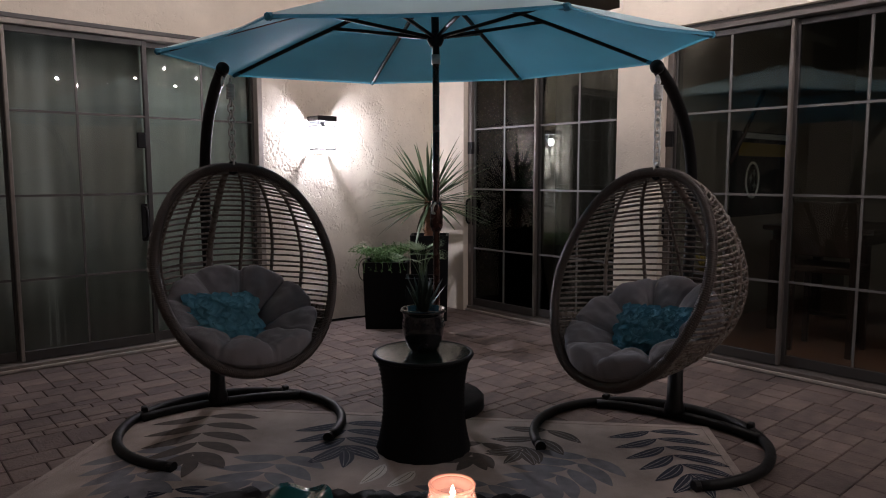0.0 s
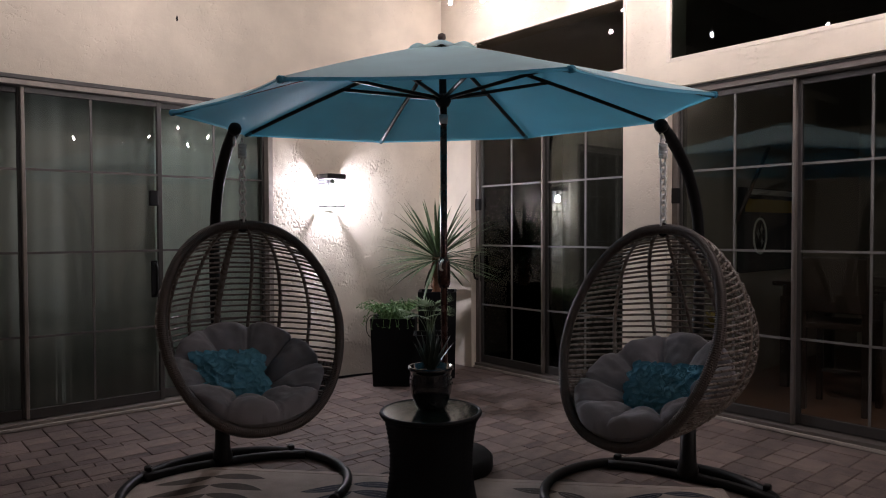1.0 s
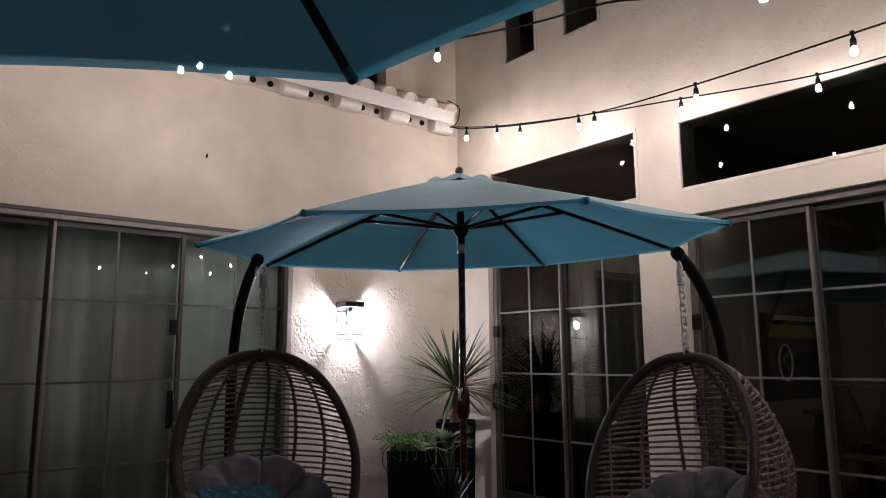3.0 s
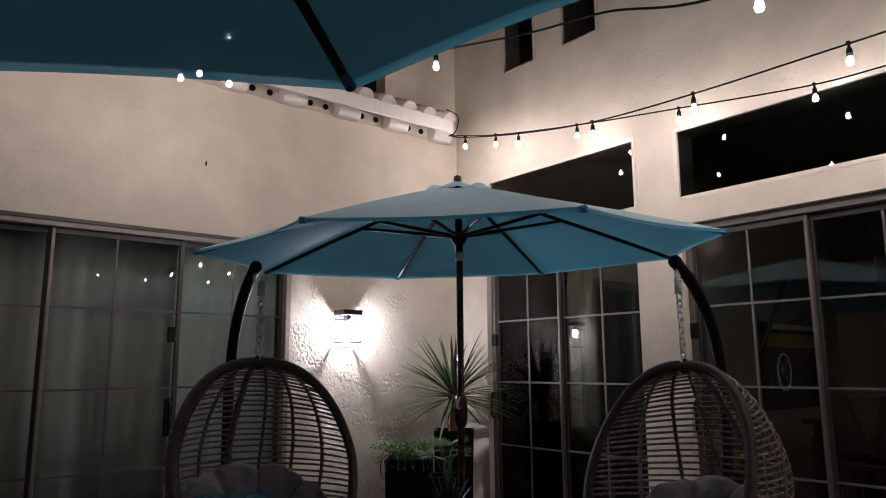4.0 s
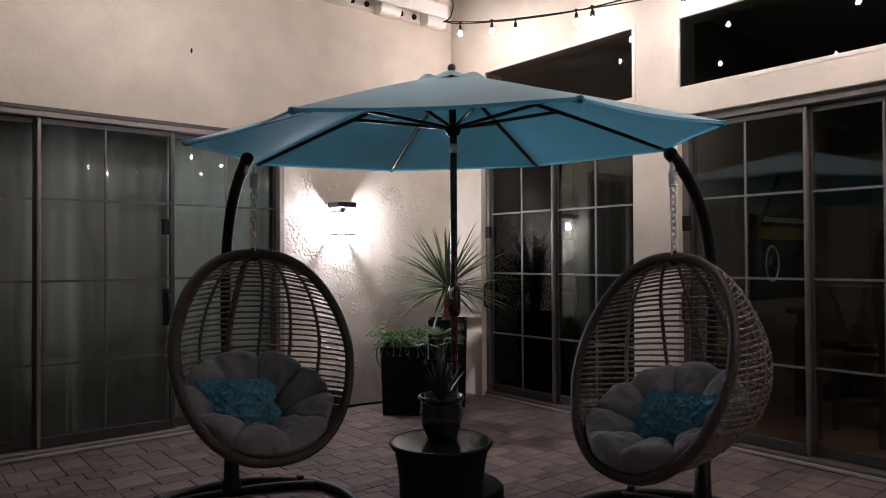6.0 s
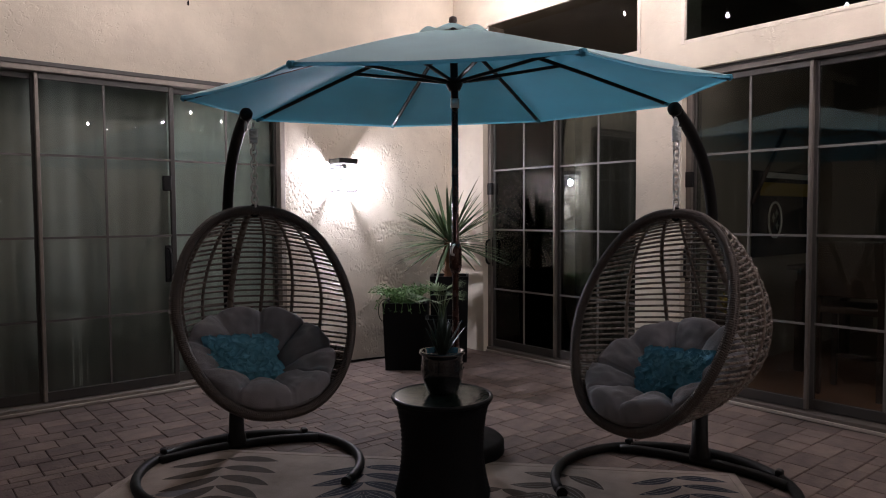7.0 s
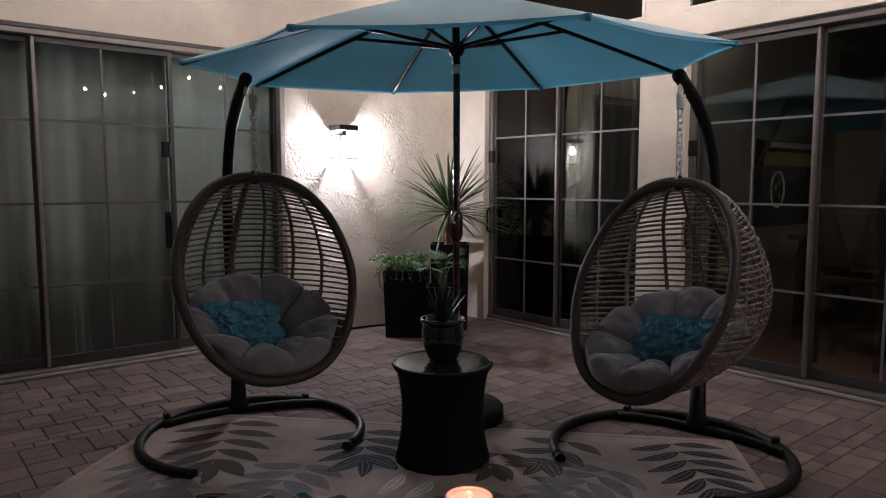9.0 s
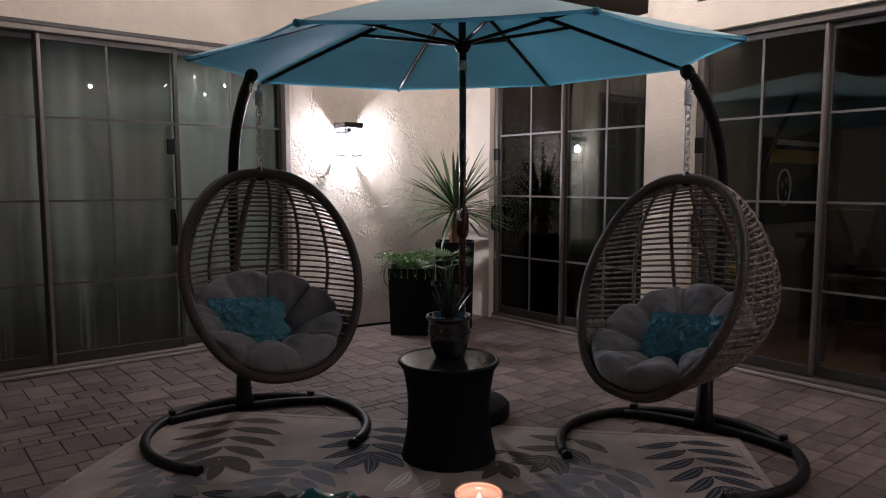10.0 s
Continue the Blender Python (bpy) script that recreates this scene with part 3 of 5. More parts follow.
def egg_chair(m, label):
    """Hanging basket: wound rim, ribs, woven strands, chain and spring. Origin under the hook on the ground; opens towards -y."""
    root = thing("egg_chair", m, label, "hanging chair", "hanging egg chairs")
    a, b, d = EGG["a"], EGG["b"], EGG["d"]
    lean = Matrix.Translation((0, -0.19, 0.936)) @ Matrix(((1, 0, 0, 0), (0, 1, 0.37, 0), (0, 0, 0.94, 0), (0, 0, 0, 1)))

    def P(th, z):
        """th along a level strand from one side of the rim to the other, z from -1 to 1."""
        w = math.sqrt(max(1 - z * z, 0)) ** 0.84
        sh = 1 + 0.04 * z if z < 0 else 1 - 0.05 * z
        deep = d * w * (0.89 - 0.50 * z)
        return lean @ Vector((a * sh * w * math.cos(th), deep * math.sin(th) ** 0.9 if math.sin(th) > 1e-6 else 0, b * z))
    rim = [P(0, math.sin(math.radians(q))) for q in range(-90, 91, 4)] + [P(math.pi, math.sin(math.radians(q))) for q in range(86, -90, -4)]
    rim = rim[:-1] if (rim[0] - rim[-1]).length < 1e-4 else rim
    bm = tube(bmesh.new(), rim, 0.023, 10, True)
    rim_ob = part("rim", bm, M_RIM, root, "thick wicker-wound rim", True)
    # winding round the rim
    bm = bmesh.new()
    n = len(rim)
    turns, steps = 330, 6
    pts = []
    for i in range(turns * steps):
        u = i / (turns * steps) * n
        k = int(u)
        p = rim[k % n].lerp(rim[(k + 1) % n], u - k)
        tdir = (rim[(k + 1) % n] - rim[k % n]).normalized()
        s = tdir.cross(Vector((0, 1, 0))).normalized()
        q = s.cross(tdir)
        ang = 2 * math.pi * i / steps
        pts.append(p + 0.023 * (math.cos(ang) * s + math.sin(ang) * q))
    part("winding", tube(bm, pts, 0.0042, 4, True), M_RIM, rim_ob, "", True)
    for th in (0.42, 0.80, 1.18, 1.57, 1.96, 2.34, 2.72):
        pts = [P(th, math.sin(math.radians(q))) for q in range(-88, 89, 6)]
        part("rib", tube(bmesh.new(), pts, 0.010 if abs(th - 1.57) > 0.1 else 0.019, 6), M_RESIN, root, "", True)
    def strand(z, n, wob=0.0, flip=0.0):
        """A strand that leaves the rim squarely and arches away from the middle towards the back."""
        ph = math.asin(z)
        out = []
        for i in range(n + 1):
            th = math.pi * i / n
            q = max(-1.5, min(1.5, ph * (1 + 0.30 * math.sin(th))))
            p = P(th, math.sin(q))
            out.append(p + Vector((p.x, p.y + 0.1, 0)).normalized() * wob * math.sin(8 * th + flip))
        return out
    rows = 44
    for k in range(rows):
        z = math.sin(math.radians(-66 + 134 * k / (rows - 1) + random.uniform(-0.4, 0.4)))
        part("strand", tube(bmesh.new(), strand(z, 40, 0.006, (k % 2) * math.pi), 0.0062, 6), M_RESIN, root, "", True)
    # second, closer layer under the seat
    bm = bmesh.new()
    for k in range(24):
        tube(bm, strand(math.sin(math.radians(-68 + 40 * k / 23)), 30, 0.004), 0.0058, 5)
    part("base_weave", bm, M_RESIN, root, "", True)
    # chain and spring
    top = P(0.0, 0.999)
    top = Vector((0, top.y, top.z))
    bm = tube(bmesh.new(), [(0.019 * math.cos(t * 0.7), 0.019 * math.sin(t * 0.7), 1.769 + 0.0008 * t) for t in range(90)], 0.004, 5)
    part("spring", bm, M_STEEL, root, "steel coil spring", True)
    part("spring_hook", tube(bmesh.new(), curve_pts([(0, 0, 1.839), (0, 0.012, 1.854), (0, 0, 1.874), (0, -0.012, 1.854)], 10), 0.004, 6), M_STEEL, root, "", True)
    links = 11
    z1, z0 = 1.769, top.z + 0.01
    for k in range(links):
        c = Vector((0, 0, z1)).lerp(Vector((0, top.y, z0)), (k + 0.5) / links)
        L = (z1 - z0) / links * 0.68
        bm = bmesh.new()
        pts = []
        for q in range(16):
            ang = 2 * math.pi * q / 16
            w, h = 0.0155 * math.cos(ang), L * math.copysign(abs(math.sin(ang)) ** 0.7, math.sin(ang))
            pts.append(c + (Vector((w, 0, h)) if k % 2 else Vector((0, w, h))))
        part("chain_link", tube(bm, pts, 0.0052, 6, True), M_STEEL, root, "steel chain link", True)
    part("hanger_loop", tube(bmesh.new(), [(0.025 * math.cos(q * math.pi / 8), top.y, z0 - 0.012 + 0.028 * math.sin(q * math.pi / 8)) for q in range(16)], 0.008, 6, True), M_BLACK, root, "", True)
    return root


SEAT = pose(0, 0.0, 0.516, 24)


def inside_basket(v):
    """Press a point of the seat sideways and forwards so that it stays within the woven shell."""
    p = SEAT @ v
    p.z = max(p.z, 0.936 - 0.94 * EGG["b"] * 0.965)
    zr = max(-0.93, min(0.93, (p.z - 0.936) / (0.94 * EGG["b"])))
    w = math.sqrt(1 - zr * zr) ** 0.84
    y0 = p.y + 0.19 - 0.37 * EGG["b"] * zr
    deep = EGG["d"] * w * (0.89 - 0.50 * zr)
    lim = deep * 0.93
    if y0 < -0.07:
        p.y += -0.07 - y0
        y0 = -0.07
    if y0 > lim:
        p.y -= y0 - lim
        y0 = lim
    sn = (max(y0, 0) / deep) ** (1 / 0.9)
    half = max(EGG["a"] * w * math.sqrt(max(1 - sn * sn, 0)) - 0.022, 0.03)
    if abs(p.x) > half:
        p.x = math.copysign(half, p.x)
    return SEAT.inverted() @ p


def chair_cushion(m, label):
    """Round papasan cushion, dished, with stuffed wedges round a sunken middle."""
    root = thing("chair_cushion", m, label, "cushion", "chair cushions")
    bm = bmesh.new()
    nr, na, N = 30, 208, 9
    R = 0.385
    top, bot = [], []
    for i in range(nr + 1):
        u = i / nr
        rt, rb = [], []
        for j in range(na):
            th = 2 * math.pi * j / na
            seg = abs(math.sin(N * th / 2 + 0.4))
            puff = seg ** 0.42
            rr = R * u * (1 - 0.012 * (1 - puff) * u * u)
            dish = 0.15 * u ** 2.2
            back = 0.04 * max(math.sin(th), 0) * u ** 2
            t = 0.15 * math.sqrt(max(1 - (2 * abs(u - 0.64) / 0.76) ** 2.4, 0)) * (0.55 + 0.48 * puff) if u > 0.265 else 0.03 * puff + 0.012
            if u >= 0.999:
                t = 0.0
            crease = 0.006 * math.sin(th * 61 + 5 * noise.noise((math.cos(th) * 3, math.sin(th) * 3, u * 2))) * max(1 - seg * 1.5, 0) * (0.3 < u < 0.97)
            wr = crease + 0.015 * noise.noise((rr * math.cos(th) * 9, rr * math.sin(th) * 9, 3)) + 0.009 * noise.noise((rr * math.cos(th) * 22, rr * math.sin(th) * 26, 7)) * (u < 0.98)
            x, y = rr * math.cos(th), rr * math.sin(th)
            rt.append(bm.verts.new(inside_basket(Vector((x, y, dish + back + t + wr)))))
            rb.append(bm.verts.new(inside_basket(Vector((x, y, dish + back - 0.6 * t - 0.002)))))
        top.append(rt)
        bot.append(rb)
    for i in range(nr):
        for j in range(na):
            k = (j + 1) % na
            bm.faces.new((top[i][j], top[i][k], top[i + 1][k], top[i + 1][j]))
            bm.faces.new((bot[i][k], bot[i][j], bot[i + 1][j], bot[i + 1][k]))
    bmesh.ops.remove_doubles(bm, verts=bm.verts, dist=0.0008)
    part("pad", bm, M_CUSHION, root, "", True)
    bm = bmesh.new()
    tube(bm, [inside_basket(Vector(((R - 0.012) * math.cos(q * math.pi / 40), (R - 0.012) * math.sin(q * math.pi / 40), 0.15 + 0.04 * max(math.sin(q * math.pi / 40), 0)))) for q in range(80)], 0.006, 6, True)
    part("piping", bm, M_CUSHION, root, "", True)
    part("button", lathe(bmesh.new(), [(0, 0.02), (0.018, 0.016), (0.024, 0.006), (0.0, 0.0)], 14, (0, 0, 0.01)), M_CUSHION, root, "", True)
    return root


def petal_pillow(m, label, seed):
    """Small rectangular pillow covered in overlapping felt petals."""
    rnd = random.Random(seed)
    root = thing("pillow", m, label, "pillow", "petal pillows")
    W, Hh, T = 0.18, 0.12, 0.06
    def bulge(x, z):
        return T * (max(1 - (abs(x) / W) ** 2.6, 0) ** 0.5) * (max(1 - (abs(z) / Hh) ** 2.6, 0) ** 0.5)
    bm = bmesh.new()
    n = 18
    f, r = [], []
    for i in range(n + 1):
        x = W * (2 * i / n - 1)
        f.append([bm.verts.new((x, -bulge(x, Hh * (2 * k / n - 1)) - 0.004, Hh * (2 * k / n - 1))) for k in range(n + 1)])
        r.append([bm.verts.new((x, bulge(x, Hh * (2 * k / n - 1)) + 0.004, Hh * (2 * k / n - 1))) for k in range(n + 1)])
    for i in range(n):
        for k in range(n):
            bm.faces.new((f[i][k], f[i + 1][k], f[i + 1][k + 1], f[i][k + 1]))
            bm.faces.new((r[i][k + 1], r[i + 1][k + 1], r[i + 1][k], r[i][k]))
    part("pillow_body", bm, M_TEAL_PILLOW, root, "", True)
    bm = bmesh.new()
    for row in range(8):
        for col in range(9):
            x = W * (-0.95 + 1.9 * (col + 0.5 * (row % 2)) / 8.5) + rnd.uniform(-0.008, 0.008)
            z = Hh * (0.98 - 1.9 * row / 7.5) + rnd.uniform(-0.008, 0.008)
            y = -bulge(max(-W, min(W, x)), max(-Hh, min(Hh, z))) - 0.006
            rad = rnd.uniform(0.026, 0.036)
            tilt = Matrix.Translation((x, y, z)) @ Matrix.Rotation(math.radians(rnd.uniform(-48, -18)), 4, "X") @ Matrix.Rotation(math.radians(rnd.uniform(-22, 22)), 4, "Z") @ Matrix.Rotation(rnd.uniform(-0.5, 0.5), 4, "Y")
            c = bm.verts.new(tilt @ Vector((0, -0.004, -rad * 0.4)))
            ring = []
            for q in range(11):
                an = 2 * math.pi * q / 11
                lift = -0.010 * (1 - math.cos(an + 1.57)) - 0.004 * math.sin(3 * an + row)
                ring.append(bm.verts.new(tilt @ Vector((rad * math.cos(an), lift, -rad * 0.45 + rad * math.sin(an)))))
            for q in range(11):
                bm.faces.new((c, ring[q], ring[(q + 1) % 11]))
    bmesh.ops.solidify(bm, geom=bm.faces[:], thickness=0.0022)
    tagged(part("petals", bm, M_TEAL_PILLOW, root, "overlapping teal felt petals", True), kind="stuff")
    return root


L_STAND, R_STAND = pose(-3.175, -2.01, 0, 0, 0, 348), pose(-1.70, -3.555, 0, 0, 0, 282)
L_EGG, R_EGG = pose(-3.14, -2.025, -0.055, 0, 0, 354), pose(-1.70, -3.56, -0.085, 0, 0, 262)
egg_stand(L_STAND, "black steel hanging chair stand with a C-shaped base", 0.027)
egg_stand(R_STAND, "black steel hanging chair stand with a C-shaped base", 0.05)
egg_chair(L_EGG, "brown resin wicker egg chair hanging from a chain")
egg_chair(R_EGG, "brown resin wicker egg chair turned sideways on its chain")
chair_cushion(L_EGG @ SEAT, "round charcoal tufted cushion in a wicker egg chair")
chair_cushion(R_EGG @ SEAT, "round charcoal tufted cushion in a wicker egg chair")
petal_pillow(L_EGG @ pose(-0.095, -0.03, 0.655, -34, 4, 2), "teal felt pillow covered in ruffled petals", 3)
petal_pillow(R_EGG @ pose(0.062, -0.035, 0.655, -36, -3, 16), "teal felt pillow covered in ruffled petals, slumped", 8)


# ---------------------------------------------------------------- umbrellas
def umbrella(m, turn, rim_z, rise, radius, label, ribs=8, tilt=(0, 0)):
    root = thing("patio_umbrella", m, label, "umbrella", "patio umbrellas")
    hub = Matrix.Translation((0, 0, rim_z)) @ Matrix.Rotation(math.radians(tilt[0]), 4, "X") @ Matrix.Rotation(math.radians(tilt[1]), 4, "Y") @ Matrix.Rotation(math.radians(turn), 4, "Z")
    step = 2 * math.pi / ribs
    def Q(an, u, low=0.0):
        """Canopy surface: straight along the ribs, sagging between them."""
        k = (an / step) % 1
        flat = math.cos(step / 2) / math.cos((k - 0.5) * step)
        sag = 0.045 * math.sin(math.pi * k) * u * (1.15 - u)
        r = radius * u * flat * (1 - 0.035 * math.sin(math.pi * k) * u)
        return hub @ Vector((r * math.cos(an), r * math.sin(an), rise * (1 - u ** 1.12) - sag - low))
    nu, na = 14, ribs * 10
    bm = bmesh.new()
    g = [[bm.verts.new(Q(2 * math.pi * j / na, 0.13 + 0.87 * i / nu)) for j in range(na)] for i in range(nu + 1)]
    for i in range(nu):
        for j in range(na):
            k = (j + 1) % na
            bm.faces.new((g[i][j], g[i][k], g[i + 1][k], g[i + 1][j]))
    canopy = part("canopy", bm, M_CANOPY_LIT, root, "teal fabric canopy, coloured paler for the light on its top", True)
    # second sheet added underneath so the shaded side keeps the deeper teal
    bm = bmesh.new()
    g = [[bm.verts.new(Q(2 * math.pi * j / na, 0.10 + 0.900 * i / nu, 0.005)) for j in range(na)] for i in range(nu + 1)]
    g.append([bm.verts.new(Q(2 * math.pi * j / na, 1.006, 0.006)) for j in range(na)])
    g.append([bm.verts.new(Q(2 * math.pi * j / na, 1.007, 0.014)) for j in range(na)])
    for i in range(nu + 2):
        for j in range(na):
            k = (j + 1) % na
            bm.faces.new((g[i][j], g[i + 1][j], g[i + 1][k], g[i][k]))
    part("canopy_underside", bm, M_CANOPY, canopy, "added sheet for the deeper teal underside of the canopy", True)
    bm = bmesh.new()
    g = [[bm.verts.new(Q(2 * math.pi * j / na, 0.001 + 0.145 * i / 5) + Vector((0, 0, 0.008 + 0.032 * (i / 5) ** 3 * abs(math.sin(ribs * math.pi * j / na))))) for j in range(na)] for i in range(6)]
    for i in range(5):
        for j in range(na):
            k = (j + 1) % na
            bm.faces.new((g[i][j], g[i][k], g[i + 1][k], g[i + 1][j]))
    part("vent", bm, M_CANOPY_LIT, canopy, "teal wind vent flap", True)
    for k in range(ribs):
        an = k * step
        rib = part("rib", tube(bmesh.new(), [Q(an, u, 0.014) for u in (0.03, 0.3, 0.6, 0.85, 1.0)], 0.0125, 8), M_BLACK, root, "", True)
        mid = Q(an, 0.46, 0.02)
        part("strut", tube(bmesh.new(), [hub @ Vector((0.035 * math.cos(an), 0.035 * math.sin(an), rise - 0.285)), mid], 0.0105, 6), M_BLACK, rib, "", True)
        part("rib_pocket", lathe(bmesh.new(), [(0, -0.045), (0.012, -0.04), (0.016, 0.02), (0, 0.03)], 8), M_CANOPY, rib).matrix_basis = Matrix.Translation(Q(an, 0.99, 0.012)) @ hub.to_3x3().to_4x4() @ Matrix.Rotation(an, 4, "Z") @ Matrix.Rotation(math.radians(100), 4, "Y")
    top = hub @ Vector((0, 0, rise))
    part("upper_pole", tube(bmesh.new(), [(0, 0, 1.95), (top.x * 0.3, top.y * 0.3, rim_z + 0.1), top], 0.021, 14), M_BLACK, root, "", True)
    part("pole", tube(bmesh.new(), [(0, 0, 0.08), (0, 0, 1.95)], 0.019, 14), M_BRONZE_POLE, root, "glossy dark bronze pole", True)
    part("tilt_collar", lathe(bmesh.new(), [(0.0, 0), (0.024, 0), (0.024, 0.05), (0.0, 0.05)], 16, (0, 0, 1.93)), M_STEEL, root, "", True)
    part("runner", lathe(bmesh.new(), [(0.0, 0), (0.03, 0), (0.045, 0.03), (0.045, 0.05), (0.028, 0.07), (0, 0.07)], 16), M_BLACK, root, "", True).matrix_basis = hub @ Matrix.Translation((0, 0, rise - 0.335))
    part("finial", lathe(bmesh.new(), [(0, 0), (0.02, 0), (0.016, 0.02), (0.024, 0.035), (0.02, 0.055), (0, 0.065)], 14), M_DARKWOOD, root, "brown wooden finial", True).matrix_basis = Matrix.Translation(top + Vector((0, 0, 0.006)))
    crank = part("crank_housing", lathe(bmesh.new(), [(0, 0), (0.026, 0), (0.036, 0.03), (0.036, 0.13), (0.026, 0.17), (0, 0.17)], 14, (0, 0, 1.02)), M_BRONZE_POLE, root, "", True)
    part("crank_handle", tube(bmesh.new(), curve_pts([(-0.03, -0.02, 1.12), (-0.07, -0.05, 1.13), (-0.075, -0.06, 1.16), (-0.05, -0.05, 1.18)], 10), 0.007, 6), M_STEEL, crank, "bright crank handle", True)
    base = part("base", lathe(bmesh.new(), [(0, 0), (0.255, 0), (0.27, 0.015), (0.27, 0.075), (0.25, 0.095), (0.06, 0.11), (0.045, 0.13), (0, 0.13)], 40), M_PLANTER, root, "round black umbrella base", True)
    part("base_tube", lathe(bmesh.new(), [(0, 0.12), (0.032, 0.12), (0.032, 0.42), (0, 0.42)], 16), M_BLACK, base, "", True)
    return root


umbrella(pose(-2.165, -2.479, 0), -66.2, 1.974, 0.385, 1.408, "teal eight-rib patio umbrella open over a side table", tilt=(0.82, -2.31))
umbrella(pose(-5.07, -4.90, 0), math.degrees(math.atan2(0.58, 0.82)), 2.035, 0.43, 1.5, "teal patio umbrella open beside a wicker table")


# ---------------------------------------------------------------- wall lantern
def lantern():
    root = thing("wall_lantern", pose(-1.44, 0, 1.55) @ Matrix.Diagonal((1.25, 1.0, 1.0, 1)), "lit black wall lantern with an open cage", "wall lamp")
    part("lamp_holder", lathe(bmesh.new(), [(0, 0), (0.016, 0), (0.016, 0.05), (0, 0.05)], 14, (0, -0.118, 0.195)), M_BLACK, root)
    part("backplate", span(-0.06, 0.06, -0.014, 0.0, 0.10, 0.27, 0.004), M_BLACK, root)
    part("cap", span(-0.075, 0.075, -0.20, -0.014, 0.245, 0.29, 0.004), M_BLACK, root, "black square cap")
    for x in (-0.066, 0.066):
        for y in (-0.188, -0.03):
            part("post", span(x - 0.0022, x + 0.0022, y - 0.0022, y + 0.0022, 0.01, 0.245), M_BLACK, root)
        part("rail", span(x - 0.009, x + 0.009, -0.179, -0.039, 0.0, 0.014), M_BLACK, root)
        part("rail", span(x - 0.005, x + 0.005, -0.183, -0.035, 0.20, 0.210), M_BLACK, root)
    for y in (-0.188, -0.03):
        part("rail", span(-0.057, 0.057, y - 0.005, y + 0.005, 0.004, 0.010), M_BLACK, root)
    part("rail", span(-0.061, 0.061, -0.190, -0.186, 0.203, 0.207), M_BLACK, root)
    part("bulb", lathe(bmesh.new(), [(0, 0), (0.012, 0.002), (0.020, 0.012), (0.022, 0.03), (0.020, 0.05), (0.013, 0.072), (0, 0.076)], 16, (0, -0.118, 0.12)), M_LAMPCORE, root, "bright white glowing bulb", True)
    return root


lantern()


# ---------------------------------------------------------------- string lights
def string_lights(name, ctrl, bulbs, label):
    """A sagging cable with bulbs hung at fractions of its length."""
    root = thing(name, Matrix(), label, "string lights", "strings of lights")
    pts = curve_pts(ctrl, 90)
    part("cable", tube(bmesh.new(), pts, 0.0055, 6), M_CABLE, root, "black cable", True)
    for f in bulbs:
        p = Vector(f)
        sock = part("socket", lathe(bmesh.new(), [(0, 0.010), (0.006, 0.010), (0.007, -0.016), (0.014, -0.03), (0.0155, -0.066), (0.0, -0.066)], 12), M_CABLE, root, "", True)
        sock.matrix_basis = Matrix.Translation(p)
        part("clip", bx((0, 0, 0.004), (0.03, 0.018, 0.016), None, 0.004), M_CABLE, sock)
        part("bulb", lathe(bmesh.new(), [(0, -0.066), (0.009, -0.068), (0.011, -0.075), (0.0148, -0.086), (0.016, -0.096), (0.0125, -0.107), (0.0, -0.112)], 12), M_BULB, root, "lit warm white bulb", True).matrix_basis = Matrix.Translation(p)
    return root


A = [(-0.314, -0.186, 3.673), (-0.528, -0.669, 3.482), (-0.729, -1.565, 3.234), (-0.891, -2.452, 3.047), (-1.014, -3.308, 2.953), (-1.166, -4.227, 2.878), (-1.287, -5.155, 2.824), (-1.41, -6.063, 2.81), (-1.58, -7.125, 2.886), (-1.927, -8.9, 3.111)]
B = [(-0.293, -0.205, 3.673), (-0.466, -1.02, 3.427), (-0.406, -1.914, 3.283), (-0.356, -2.808, 3.17), (-0.295, -3.713, 3.067), (-0.303, -4.408, 3.038), (-0.304, -5.293, 2.934), (-0.295, -6.199, 2.892), (-0.267, -7.107, 2.931), (-0.21, -8.9, 3.13)]
C = [(-3.884, -7.764, 2.903), (-2.934, -5.729, 2.595), (-2.47, -4.413, 2.637), (-2.414, -3.73, 2.83), (-2.34, -3.227, 2.96), (-2.432, -2.606, 3.069), (-2.665, -1.704, 3.2), (-2.999, -1.076, 3.327), (-3.286, -0.969, 3.325), (-4.124, -0.42, 3.507)]
D = [(-4.834, -0.33, 3.5), (-3.256, -1.24, 3.271), (-3.254, -1.675, 3.347), (-3.744, -2.727, 3.175), (-4.701, -4.351, 2.99), (-6.246, -6.589, 2.893), (-8.9, -8.846, 2.936)]
# D[0] carries an added bulb, out of view, that brightens the north wall
string_lights("string_lights", D, D[0:4], "string of warm bulbs on black cable over the near umbrella, one bulb added unseen")
string_lights("string_lights", A, A[1:9], "string of warm bulbs on black cable")
string_lights("string_lights", B, B[1:9], "string of warm bulbs on black cable")
string_lights("string_lights", C, [C[2], C[5], C[7], C[8]], "string of warm bulbs on black cable over the umbrella")


